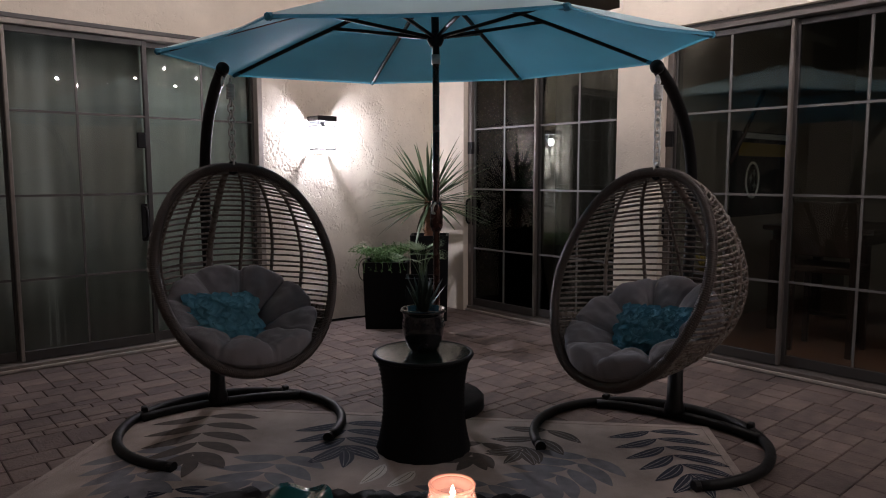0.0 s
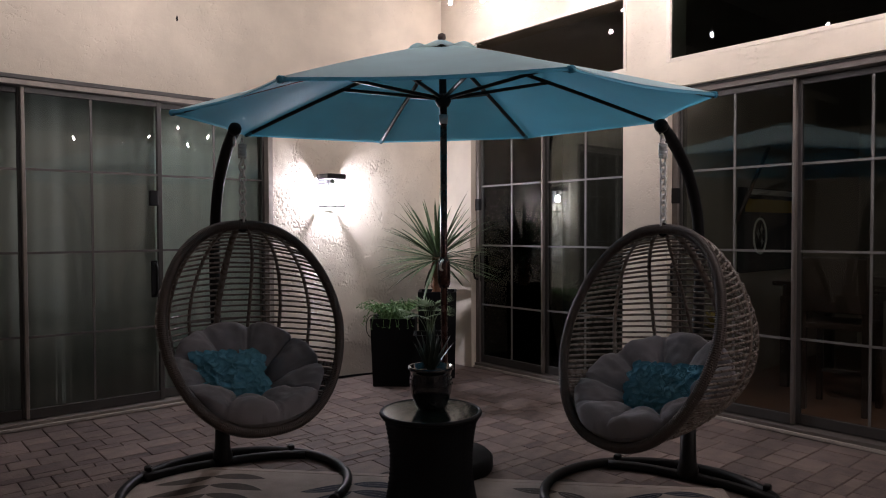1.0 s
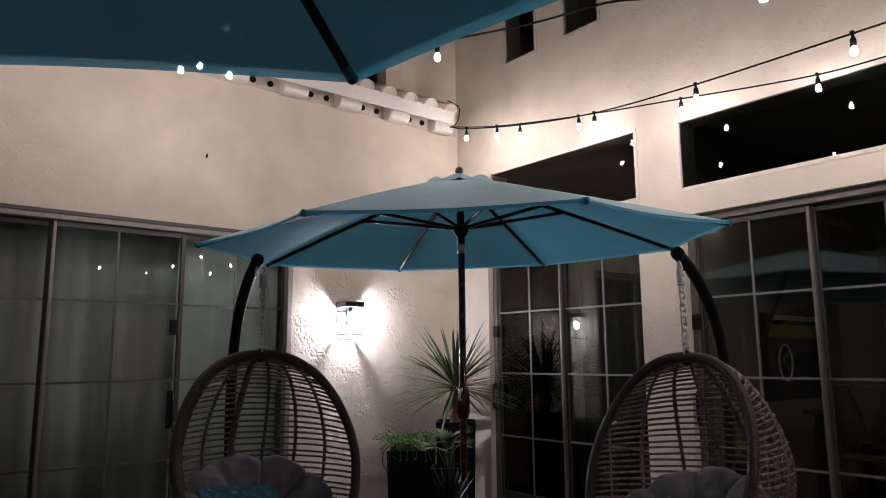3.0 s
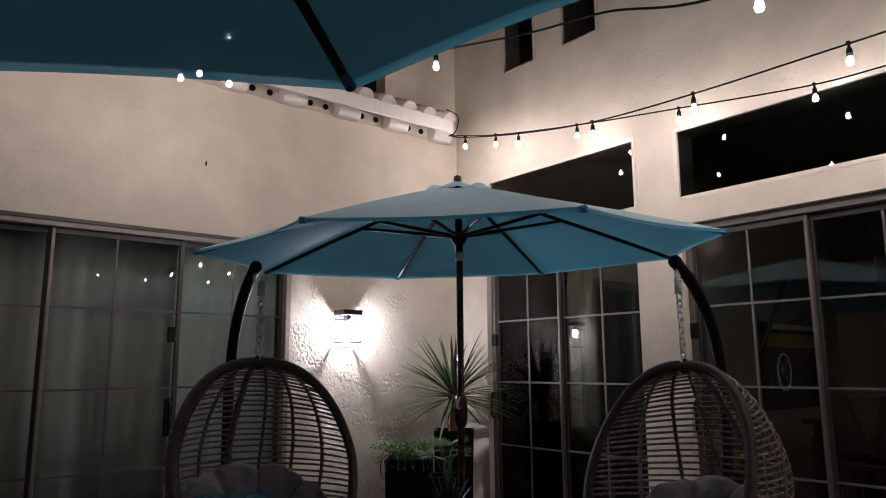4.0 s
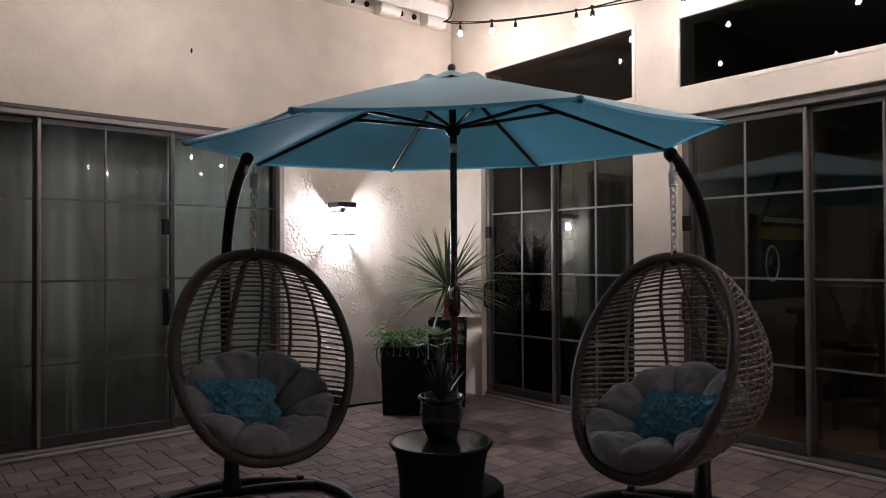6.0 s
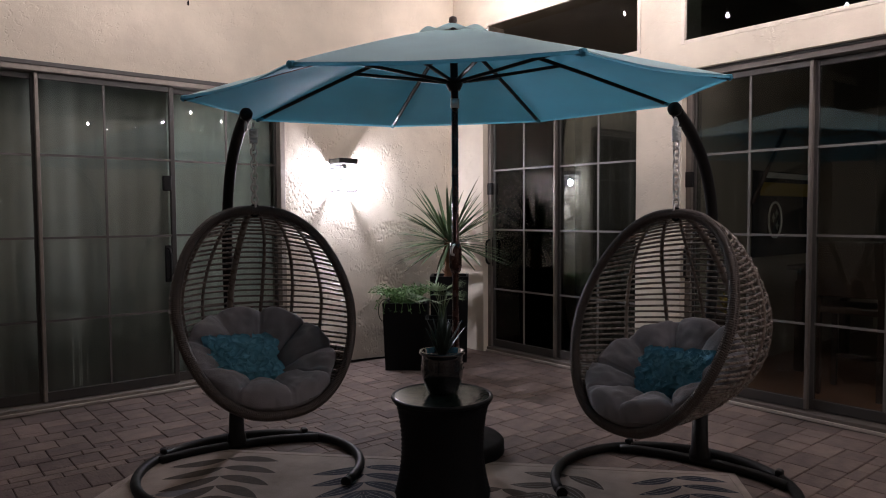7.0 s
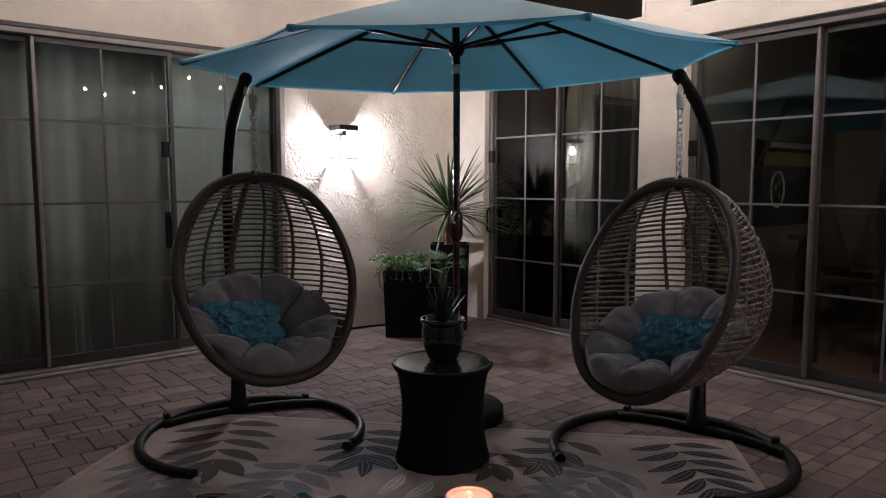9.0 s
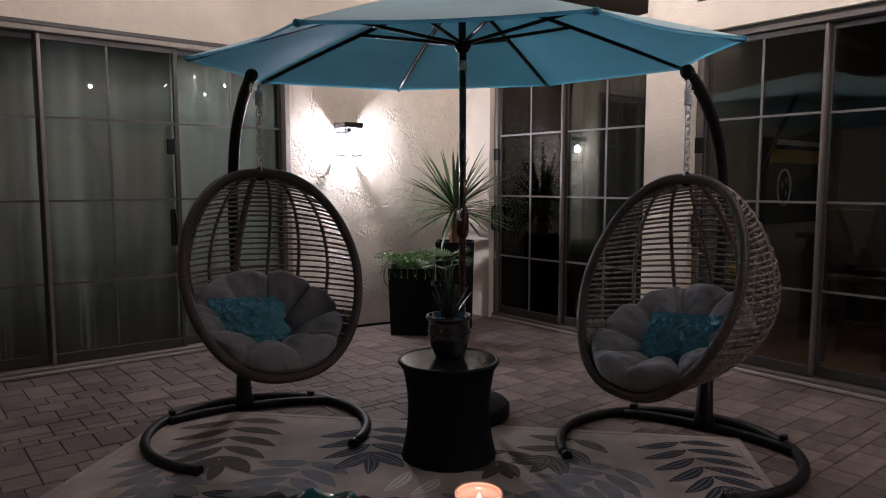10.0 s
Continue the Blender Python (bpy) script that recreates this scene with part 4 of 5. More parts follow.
# ---------------------------------------------------------------- side table with the agave pot
def side_table():
    root = thing("side_table", pose(-2.59, -2.875, 0), "black waisted wicker drum side table with a glossy top", "side table")
    H0, n, rows = 0.47, 72, 44
    def rad(z):
        w = (z / H0 - 0.52) / 0.5
        return 0.196 + 0.034 * w * w + (0.006 if z > 0.44 else 0)
    bm = bmesh.new()
    g = []
    for i in range(rows + 1):
        z = H0 * i / rows
        g.append([bm.verts.new(((rad(z) + 0.003 * (1 if (i + j // 2) % 2 else -1)) * math.cos(2 * math.pi * j / n), (rad(z) + 0.003 * (1 if (i + j // 2) % 2 else -1)) * math.sin(2 * math.pi * j / n), z)) for j in range(n)])
    for i in range(rows):
        for j in range(n):
            bm.faces.new((g[i][j], g[i][(j + 1) % n], g[i + 1][(j + 1) % n], g[i + 1][j]))
    bm.faces.new(g[0][::-1])
    part("woven_body", bm, M_PLANTER, root, "black woven resin body", True)
    part("top", lathe(bmesh.new(), [(0, 0.0), (0.232, 0.0), (0.238, 0.006), (0.236, 0.014), (0.225, 0.016), (0, 0.010)], 64, (0, 0, 0.466)), M_TOP, root, "glossy dark table top", True)
    part("rim", tube(bmesh.new(), [(0.234 * math.cos(q * math.pi / 36), 0.234 * math.sin(q * math.pi / 36), 0.474) for q in range(72)], 0.011, 8, True), M_PLANTER, root, "", True)
    return root


side_table()


def blade(bm, p0, az, el, length, width, droop, seg=7, fold=0.3, thick=0.0):
    """A tapering, drooping strap leaf with a folded middle."""
    p = Vector(p0)
    rows = []
    e = el
    for i in range(seg + 1):
        t = i / seg
        w = width * (0.55 + 0.45 * math.sin(math.pi * min(t * 1.6, 1) * 0.5)) * (1 - t ** 2.5) + 0.0006
        d = Vector((math.cos(az) * math.cos(e), math.sin(az) * math.cos(e), math.sin(e)))
        side = Vector((-math.sin(az), math.cos(az), 0))
        up = side.cross(d)
        rows.append([bm.verts.new(p - side * w), bm.verts.new(p + up * (-w * fold)), bm.verts.new(p + side * w)])
        p = p + d * (length / seg)
        e -= droop / seg * (0.4 + 1.2 * t)
    for a, b in zip(rows, rows[1:]):
        bm.faces.new((a[0], a[1], b[1], b[0]))
        bm.faces.new((a[1], a[2], b[2], b[1]))


def agave_pot():
    root = thing("potted_agave", pose(-2.555, -2.835, 0.484), "agave in a glossy black studded pot on the side table", "potted plant")
    part("pot", lathe(bmesh.new(), [(0, 0), (0.066, 0), (0.075, 0.01), (0.098, 0.07), (0.104, 0.12), (0.098, 0.165), (0.102, 0.18), (0.112, 0.188), (0.110, 0.20), (0.098, 0.20), (0.092, 0.16), (0, 0.155)], 40), M_GLAZE, root, "glossy black glazed pot", True)
    bm = bmesh.new()
    for z in (0.118, 0.138, 0.155):
        for k in range(34):
            an = 2 * math.pi * k / 34
            r = 0.103 - 0.15 * abs(z - 0.12)
            bmesh.ops.create_icosphere(bm, subdivisions=1, radius=0.0045, matrix=Matrix.Translation((r * math.cos(an), r * math.sin(an), z)))
    part("studs", bm, M_GLAZE, root, "rows of small raised glazed studs", True)
    part("soil", lathe(bmesh.new(), [(0.0, 0.178), (0.05, 0.176), (0.095, 0.17)], 24), M_SOIL, root)
    rnd = random.Random(5)
    base = None
    for k in range(22):
        bm = bmesh.new()
        an = k * 2.4
        blade(bm, (0.012 * math.cos(an), 0.012 * math.sin(an), 0.17), an, math.radians(88 - 1.5 * k + rnd.uniform(-6, 6)), 0.235 - 0.004 * k + rnd.uniform(-0.03, 0.02), 0.015, 0.12, 7, 0.5)
        bmesh.ops.solidify(bm, geom=bm.faces[:], thickness=0.003)
        part("leaf", bm, M_AGAVE, root, "", True)
    return root


agave_pot()


# ---------------------------------------------------------------- planters in the corner
def planter_body(root, w, h, taper):
    bm = bmesh.new()
    prof = [(w * taper / 2, 0.0), (w / 2, h), (w / 2 - 0.022, h), (w / 2 - 0.03, h - 0.06)]
    rings = [[bm.verts.new((sx * r, sy * r, z)) for sx, sy in ((-1, -1), (1, -1), (1, 1), (-1, 1))] for r, z in prof]
    for a, b in zip(rings, rings[1:]):
        for k in range(4):
            bm.faces.new((a[k], a[(k + 1) % 4], b[(k + 1) % 4], b[k]))
    bm.faces.new(rings[0][::-1])
    bmesh.ops.bevel(bm, geom=[e for e in bm.edges if abs(e.verts[0].co.z - e.verts[1].co.z) > 0.01], offset=0.008, segments=2, affect="EDGES")
    part("planter", bm, M_PLANTER, root, "tall black square planter")
    bm = bmesh.new()
    r = w / 2 - 0.03
    vs = [[bm.verts.new((-r + 2 * r * i / 8, -r + 2 * r * j / 8, h - 0.05 + 0.012 * noise.noise((i * 1.3, j * 1.7, w * 9)))) for j in range(9)] for i in range(9)]
    for i in range(8):
        for j in range(8):
            bm.faces.new((vs[i][j], vs[i + 1][j], vs[i + 1][j + 1], vs[i][j + 1]))
    part("soil", bm, M_SOIL, root)


def trailing_plant():
    rnd = random.Random(11)
    h = 0.585
    root = thing("trailing_planter", pose(-1.04, -0.49, 0, 0, 0, -42), "bushy trailing plant in a tall black square planter", "potted plant")
    planter_body(root, 0.385, h, 0.9)
    stems, leaves = bmesh.new(), bmesh.new()
    for k in range(92):
        az = rnd.uniform(0, 2 * math.pi)
        L = rnd.uniform(0.12, 0.30)
        p0 = Vector((rnd.uniform(-0.11, 0.11), rnd.uniform(-0.11, 0.11), h - 0.05))
        out = Vector((math.cos(az), math.sin(az), 0))
        trail = rnd.random() < 0.34
        pts = []
        for i in range(8):
            t = i / 7
            z = (0.11 * math.sin(t * 2.2) if not trail else 0.13 * math.sin(t * 2.0) - 0.15 * t ** 2.5) + 0.02
            pts.append(p0 + out * L * t * (0.9 if trail else 1) + Vector((0, 0, z * (0.7 + L * 2.2))))
        tube(stems, pts, 0.0022, 4)
        for i in range(1, 8):
            for s in (0, 1):
                c = pts[i] + Vector((rnd.uniform(-0.018, 0.018), rnd.uniform(-0.018, 0.018), rnd.uniform(-0.008, 0.016)))
                mm = Matrix.Translation(c) @ Euler((rnd.uniform(-0.9, 0.9), rnd.uniform(-0.9, 0.9), rnd.uniform(0, 6.28))).to_matrix().to_4x4()
                ln, w = rnd.uniform(0.016, 0.030), rnd.uniform(0.008, 0.013)
                q = [leaves.verts.new(mm @ Vector(v)) for v in ((0, 0, 0), (ln * 0.45, w, 0.003), (ln, 0, -0.003), (ln * 0.45, -w, 0.003))]
                leaves.faces.new(q)
    tagged(part("stem_tangle", stems, M_IVY, root), kind="stuff")
    tagged(part("foliage", leaves, M_IVY, root, "small bright green leaves"), kind="stuff")
    part("wire_hoop", tube(bmesh.new(), [(-0.19 + 0.055 * math.cos(q * math.pi / 12), -0.02 + 0.03 * math.cos(q * math.pi / 12), 0.50 + 0.10 * math.sin(q * math.pi / 12)) for q in range(24)], 0.0035, 5, True), M_CABLE, root, "thin dark wire hoop", True)
    return root


trailing_plant()


def yucca():
    rnd = random.Random(21)
    h = 0.785
    root = thing("potted_yucca", pose(-0.55, -0.50, 0, 0, 0, -42), "spiky yucca with a fibrous trunk in a tall black planter", "potted plant")
    planter_body(root, 0.35, h, 0.9)
    pts = curve_pts([(0, 0, h - 0.06), (0.012, 0, h + 0.10), (-0.008, 0.008, h + 0.24), (0, 0, h + 0.34)], 14)
    bm = bmesh.new()
    tube(bm, pts, [0.062 - 0.0016 * i + 0.006 * math.sin(i * 2.3) for i in range(15)], 14)
    part("trunk", bm, M_BARK, root, "reddish brown fibrous trunk", True)
    bm = bmesh.new()
    for k in range(60):
        an, z = rnd.uniform(0, 6.28), rnd.uniform(h, h + 0.30)
        blade(bm, (0.05 * math.cos(an), 0.05 * math.sin(an), z), an, math.radians(rnd.uniform(40, 75)), rnd.uniform(0.04, 0.08), 0.008, 1.5, 3)
    tagged(part("leaf_bases", bm, M_BARK, root, "dry brown leaf bases"), kind="stuff")
    for k in range(120):
        bm = bmesh.new()
        u = k / 119
        an = k * 2.39996 + rnd.uniform(-0.15, 0.15)
        el = math.radians(82 - 104 * u ** 0.72 + rnd.uniform(-10, 10))
        blade(bm, (0.02 * math.cos(an), 0.02 * math.sin(an), h + 0.33 - 0.05 * u), an, el, rnd.uniform(0.50, 0.66), 0.0165, rnd.uniform(0.1, 0.6), 6, 0.35)
        part("leaf", bm, M_LEAF, root)
    return root


yucca()


def fan_palm():
    rnd = random.Random(31)
    h = 0.50
    root = thing("potted_palm", pose(-1.08, -1.03, 0, 0, 0, -40), "small dark fan palm in a low black planter", "potted plant")
    planter_body(root, 0.27, h, 0.9)
    for k in range(11):
        bm = bmesh.new()
        an = k * 2.4
        tilt = rnd.uniform(0.15, 0.75)
        tip = Vector((math.cos(an) * 0.17 * tilt * 1.6, math.sin(an) * 0.17 * tilt * 1.6, h + 0.10 + 0.15 * (1 - tilt)))
        tube(bm, curve_pts([(0, 0, h - 0.05), tip * 0.5 + Vector((0, 0, (h + 0.05) * 0.5)), tip], 6), 0.003, 4)
        for j in range(15):
            a2 = an + (j - 7) * 0.19
            blade(bm, tip, a2, math.radians(52 - 60 * tilt - 3.0 * abs(j - 7)), 0.17 - 0.006 * abs(j - 7), 0.006, 0.5, 5, 0.3)
        part("frond", bm, M_LEAF, root, "dark green fan frond")
    return root


fan_palm()


# ---------------------------------------------------------------- near table with candle and glass dish
TABLE = pose(-3.94, -4.27, 0, 0, 0, -45)


def wicker_table():
    root = thing("wicker_table", TABLE, "low black woven resin patio table", "table")
    S, Z, c = 0.545, 0.43, 0.13
    def outline(s, cr, n=8):
        out = []
        for q, (sx, sy) in enumerate(((1, 1), (-1, 1), (-1, -1), (1, -1))):
            for i in range(n + 1):
                an = math.radians(90 * q + 90 * i / n)
                out.append((sx * (s - cr) + cr * math.cos(an), sy * (s - cr) + cr * math.sin(an)))
        return out
    bm = bmesh.new()
    prev = None
    for s, z in ((S - 0.03, Z - 0.07), (S, Z - 0.06), (S, Z - 0.012), (S - 0.012, Z), (S - 0.07, Z), (S - 0.075, Z - 0.006)):
        ring = [bm.verts.new((x, y, z)) for x, y in outline(s, c)]
        if prev:
            for i in range(len(ring)):
                bm.faces.new((prev[i], prev[(i + 1) % len(ring)], ring[(i + 1) % len(ring)], ring[i]))
        prev = ring
    bm.faces.new(prev)
    part("top", bm, M_PLANTER, root, "", True)
    # woven strips across the top: over and under
    over = None
    for i in range(17):
        for j in range(17):
            x, y = -0.512 + 0.064 * i, -0.512 + 0.064 * j
            if abs(x) + abs(y) > 0.95:
                continue
            m = pose(x, y, Z + 0.001 + 0.002, 0, 0, 45 if (i + j) % 2 else -45)
            if over is None:
                b2 = bmesh.new()
                n = 5
                vs = [[b2.verts.new((-0.045 + 0.09 * k / n, sy * 0.018, 0.008 * math.sin(math.pi * k / n))) for sy in (-1, 1)] for k in range(n + 1)]
                for k in range(n):
                    b2.faces.new((vs[k][0], vs[k + 1][0], vs[k + 1][1], vs[k][1]))
                bmesh.ops.solidify(b2, geom=b2.faces[:], thickness=0.003)
                over = part("woven_strip", b2, M_PLANTER, root)
                over.matrix_basis = m
            else:
                share("woven_strip", over, root, m)
    for sx in (-1, 1):
        for sy in (-1, 1):
            part("leg", tube(bmesh.new(), [(sx * 0.47, sy * 0.47, 0), (sx * 0.47, sy * 0.47, Z - 0.06)], 0.03, 10), M_PLANTER, root, "", True)
    return root


wicker_table()


def candle():
    root = thing("candle_jar", pose(-3.60, -4.21, 0.444) @ Matrix.Scale(1.14, 4), "lit peach candle in a clear glass jar on a wicker table", "candle")
    jar = part("jar", lathe(bmesh.new(), [(0, 0), (0.050, 0), (0.056, 0.008), (0.056, 0.085), (0.050, 0.098), (0.047, 0.104), (0.050, 0.110), (0.050, 0.118), (0.047, 0.120), (0.044, 0.118), (0.044, 0.104), (0.052, 0.084), (0.052, 0.012), (0, 0.008)], 40), M_JAR, root, "hazy glass jar glowing peach", True)
    part("rim", tube(bmesh.new(), [(0.0475 * math.cos(q * math.pi / 24), 0.0475 * math.sin(q * math.pi / 24), 0.121) for q in range(48)], 0.0032, 8, True), M_FROST, root, "glowing rounded glass rim", True)
    jar.visible_shadow = False
    part("wax", lathe(bmesh.new(), [(0, 0.009), (0.0505, 0.010), (0.0510, 0.080), (0.049, 0.088), (0.03, 0.085), (0, 0.084)], 32), M_WAX, root, "glowing peach wax", True)
    part("wick", tube(bmesh.new(), [(0, 0, 0.082), (0.001, 0, 0.090), (0.003, 0, 0.094)], 0.0012, 5), M_CABLE, root)
    part("flame", lathe(bmesh.new(), [(0, 0), (0.005, 0.004), (0.006, 0.010), (0.003, 0.020), (0, 0.028)], 12, (0.002, 0, 0.091)), M_FLAME, root, "small flame", True)
    return root


candle()


def glass_dish():
    root = thing("glass_dish", TABLE @ pose(-0.22, 0.40, Z_TOP, 0, 0, 20) @ Matrix.Scale(1.08, 4), "folded-edge teal glass dish on a wicker table", "dish")
    bm = bmesh.new()
    n = 28
    rings = []
    for r, z in ((0.0, 0.0), (0.04, 0.0), (0.07, 0.012), (0.088, 0.022)):
        rings.append([bm.verts.new((r * math.cos(2 * math.pi * k / n), r * math.sin(2 * math.pi * k / n), z * (1 + 0.55 * math.sin(4 * 2 * math.pi * k / n)))) for k in range(n)])
    for a, b in zip(rings, rings[1:]):
        for k in range(n):
            bm.faces.new((a[k], a[(k + 1) % n], b[(k + 1) % n], b[k]))
    bmesh.ops.remove_doubles(bm, verts=bm.verts, dist=1e-4)
    bmesh.ops.solidify(bm, geom=bm.faces[:], thickness=0.005)
    part("bowl", bm, M_TEALGLASS, root, "", True)
    return root


Z_TOP = 0.446
M_TEALGLASS = mat("teal_glass", (0.012, 0.07, 0.065), 0.08, var=0.2, coat=0.6)
glass_dish()


# ---------------------------------------------------------------- rug with leaf print
M_NAVY = mat("rug_navy", (0.012, 0.015, 0.029), 0.95, var=0.3, scale=30, bump=0.35, bump_scale=260)
M_TAUPE = mat("rug_brown", (0.058, 0.044, 0.035), 0.95, var=0.5, scale=30, bump=0.35, bump_scale=260)
M_GREYBLUE = mat("rug_grey_blue", (0.150, 0.146, 0.157), 0.95, var=0.55, scale=12, bump=0.35, bump_scale=260)
M_VEIN = mat("rug_vein", (0.23, 0.215, 0.205), 0.95, var=0.2, scale=30)
M_PALE = mat("rug_pale", (0.50, 0.46, 0.41), 0.95, var=0.2, scale=30, bump=0.35, bump_scale=260)


def rug():
    """Lies turned to the walls: u runs along the far edge, v towards the table."""
    uv = Matrix(((-0.67, -0.743, 0, -1.483), (0.743, -0.67, 0, -3.711), (0, 0, 1, 0.002), (0, 0, 0, 1)))
    root = thing("rug", uv, "taupe outdoor rug printed with navy and brown leaf fronds", "rug")
    part("rug_field", span(-0.05, 2.95, -0.13, 2.35, 0.0, 0.007, 0.002), M_RUG, root)
    part("rug_border", span(-0.09, -0.051, -0.17, 2.39, 0.0, 0.008, 0.002), M_RUG, root)
    part("rug_border", span(2.951, 2.99, -0.17, 2.39, 0.0, 0.008, 0.002), M_RUG, root)
    part("rug_border", span(-0.05, 2.95, -0.17, -0.131, 0.0, 0.008, 0.002), M_RUG, root)

    def leaf(bm, vein, x, y, an, L, w, z):
        n = 10
        z += 0.00012 * (len(bm.verts) // 22)
        d, s = Vector((math.cos(an), math.sin(an), 0)), Vector((-math.sin(an), math.cos(an), 0))
        lft, rgt = [], []
        for i in range(n + 1):
            t = i / n
            ww = w * math.sin(math.pi * t ** 0.85) ** 0.8 if 0 < t < 1 else 0.0005
            c = Vector((x, y, z)) + d * L * t + s * 0.06 * L * math.sin(math.pi * t)
            lft.append(bm.verts.new(c + s * ww))
            rgt.append(bm.verts.new(c - s * ww))
        for i in range(n):
            bm.faces.new((rgt[i], rgt[i + 1], lft[i + 1], lft[i]))
        if vein is not None:
            for off in (-0.38, 0.38):
                prev = None
                for i in range(1, n):
                    t = i / n
                    ww = w * math.sin(math.pi * t ** 0.85) ** 0.8
                    c = Vector((x, y, z + 0.0004)) + d * L * t + s * (0.06 * L * math.sin(math.pi * t) + off * ww)
                    pr = (vein.verts.new(c + s * 0.0017), vein.verts.new(c - s * 0.0017))
                    if prev:
                        vein.faces.new((prev[1], pr[1], pr[0], prev[0]))
                    prev = pr

    def frond(x, y, heading, length, pairs, L, w, material, z, veined):
        bm, vein = bmesh.new(), bmesh.new() if veined else None
        h = math.radians(heading)
        for k in range(pairs):
            t = (k + 0.6) / pairs
            px, py = x + math.cos(h) * length * t, y + math.sin(h) * length * t
            open_ = math.radians(78 - 40 * t)
            sc = 0.75 + 0.5 * math.sin(math.pi * (0.25 + 0.6 * t))
            for s in (-1, 1):
                leaf(bm, vein, px, py, h + s * open_, L * sc, w, z)
        for spread in (-0.8, 0.0, 0.8):
            leaf(bm, vein, x + math.cos(h) * length, y + math.sin(h) * length, h + spread, L * 0.95, w * 0.85, z)
        f = part("leaf_frond", bm, material, root)
        if veined:
            tagged(part("leaf_vein", vein, M_VEIN, f), kind="stuff")

    for x, y, hd, ln, n, L, w, z, mt, vn in FRONDS:
        frond(x, y, hd, ln, n, L, w, mt, z, vn)
    bm, vein = bmesh.new(), bmesh.new()
    leaf(bm, vein, 1.505, 0.503, math.radians(73), 0.23, 0.036, 0.0090)
    leaf(bm, vein, 1.36, 0.56, math.radians(63), 0.20, 0.036, 0.0090)
    pale = part("pale_leaves", bm, M_PALE, root)
    tagged(part("leaf_vein", vein, M_TAUPE, pale), kind="stuff")
    return root


FRONDS = [
    (0.24, -0.12, 100, 0.62, 6, 0.215, 0.034, 0.0088, M_NAVY, True),
    (1.83, -0.06, 103, 0.42, 4, 0.235, 0.042, 0.0086, M_NAVY, True),
    (2.62, -0.09, 107, 0.64, 5, 0.25, 0.042, 0.0084, M_TAUPE, False),
    (0.72, -0.09, 65, 0.40, 3, 0.19, 0.040, 0.0081, M_TAUPE, True),
    (1.06, 0.12, 75, 0.26, 2, 0.18, 0.038, 0.0080, M_TAUPE, False),
    (0.55, 0.28, 55, 0.42, 5, 0.21, 0.042, 0.0076, M_GREYBLUE, False),
    (1.98, 0.42, 80, 0.45, 5, 0.21, 0.044, 0.0076, M_GREYBLUE, False),
    (2.75, 0.45, 120, 0.45, 5, 0.21, 0.044, 0.0076, M_GREYBLUE, False),
    (1.00, 0.62, 60, 0.40, 5, 0.22, 0.042, 0.0078, M_GREYBLUE, False),
    (-0.02, 0.72, 60, 0.40, 5, 0.25, 0.040, 0.0083, M_NAVY, True),
    (1.55, 0.95, 95, 0.40, 4, 0.24, 0.044, 0.0081, M_TAUPE, False),
    (2.35, 0.80, 100, 0.36, 4, 0.22, 0.042, 0.0079, M_NAVY, True),
]
rug()


ob = tagged(part("nail", lathe(bmesh.new(), [(0, 0), (0.004, 0.0), (0.004, 0.02), (0.007, 0.02), (0.007, 0.024), (0, 0.024)], 10), M_CABLE), "small dark nail stuck in cream stucco", "nail")
ob.matrix_basis = pose(-2.743, 0.004, 2.972, 90) @ Matrix.Diagonal((0.9, 3.2, 1.0, 1))
bm = tube(bmesh.new(), curve_pts([(-1.93, -0.03, 0.012), (-1.6, -0.035, 0.012), (-1.3, -0.03, 0.012), (-1.1, -0.06, 0.012), (-0.9, -0.12, 0.012)], 30), 0.009, 8)
tagged(part("power_cord", bm, M_CABLE, None, "", True), "black power cord lying along the foot of the wall", "cord")


# ---------------------------------------------------------------- inside the east room
M_BANNER = mat("black_felt_banner", (0.02, 0.02, 0.022), 0.95, var=0.2, scale=30)
M_YELLOW = mat("yellow_felt", (0.36, 0.24, 0.045), 0.95, var=0.15, scale=30)
M_WHITE = mat("white_cloth", (0.82, 0.80, 0.76), 0.9, var=0.1)


def banner():
    root = thing("banner", pose(-0.11, -2.42, 0), "black wall banner with yellow bands and a pale ring", "banner")
    part("cloth", span(1.42, 2.62, -0.012, -0.002, 0.95, 1.72), M_BANNER, root)
    part("band", span(1.55, 2.62, -0.018, -0.013, 1.50, 1.62), M_YELLOW, root, "yellow band")
    part("band", span(1.60, 2.62, -0.018, -0.013, 1.66, 1.71), M_WHITE, root, "pale band")
    part("ring", tube(bmesh.new(), [(1.83 + 0.125 * math.cos(q * math.pi / 18), -0.016, 1.28 + 0.16 * math.sin(q * math.pi / 18)) for q in range(36)], 0.010, 6, True), M_WHITE, root, "pale ring", True)
    for x, z in ((1.86, 1.34), (1.80, 1.30), (1.87, 1.23)):
        bm = bmesh.new()
        bm.faces.new([bm.verts.new((x + a, -0.016, z + b)) for a, b in ((0, 0.05), (0.014, 0.014), (0.035, 0), (0.014, -0.014), (0, -0.05), (-0.014, -0.014), (-0.035, 0), (-0.014, 0.014))])
        bmesh.ops.solidify(bm, geom=bm.faces[:], thickness=0.003)
        part("emblem", bm, M_WHITE, root)
    bm = bmesh.new()
    tube(bm, [(1.38, -0.02, 1.42), (1.98, -0.02, 2.10)], 0.02, 8)
    part("slanted_pole", bm, M_DARKWOOD, root, "brown slanted pole", True)
    return root


banner()


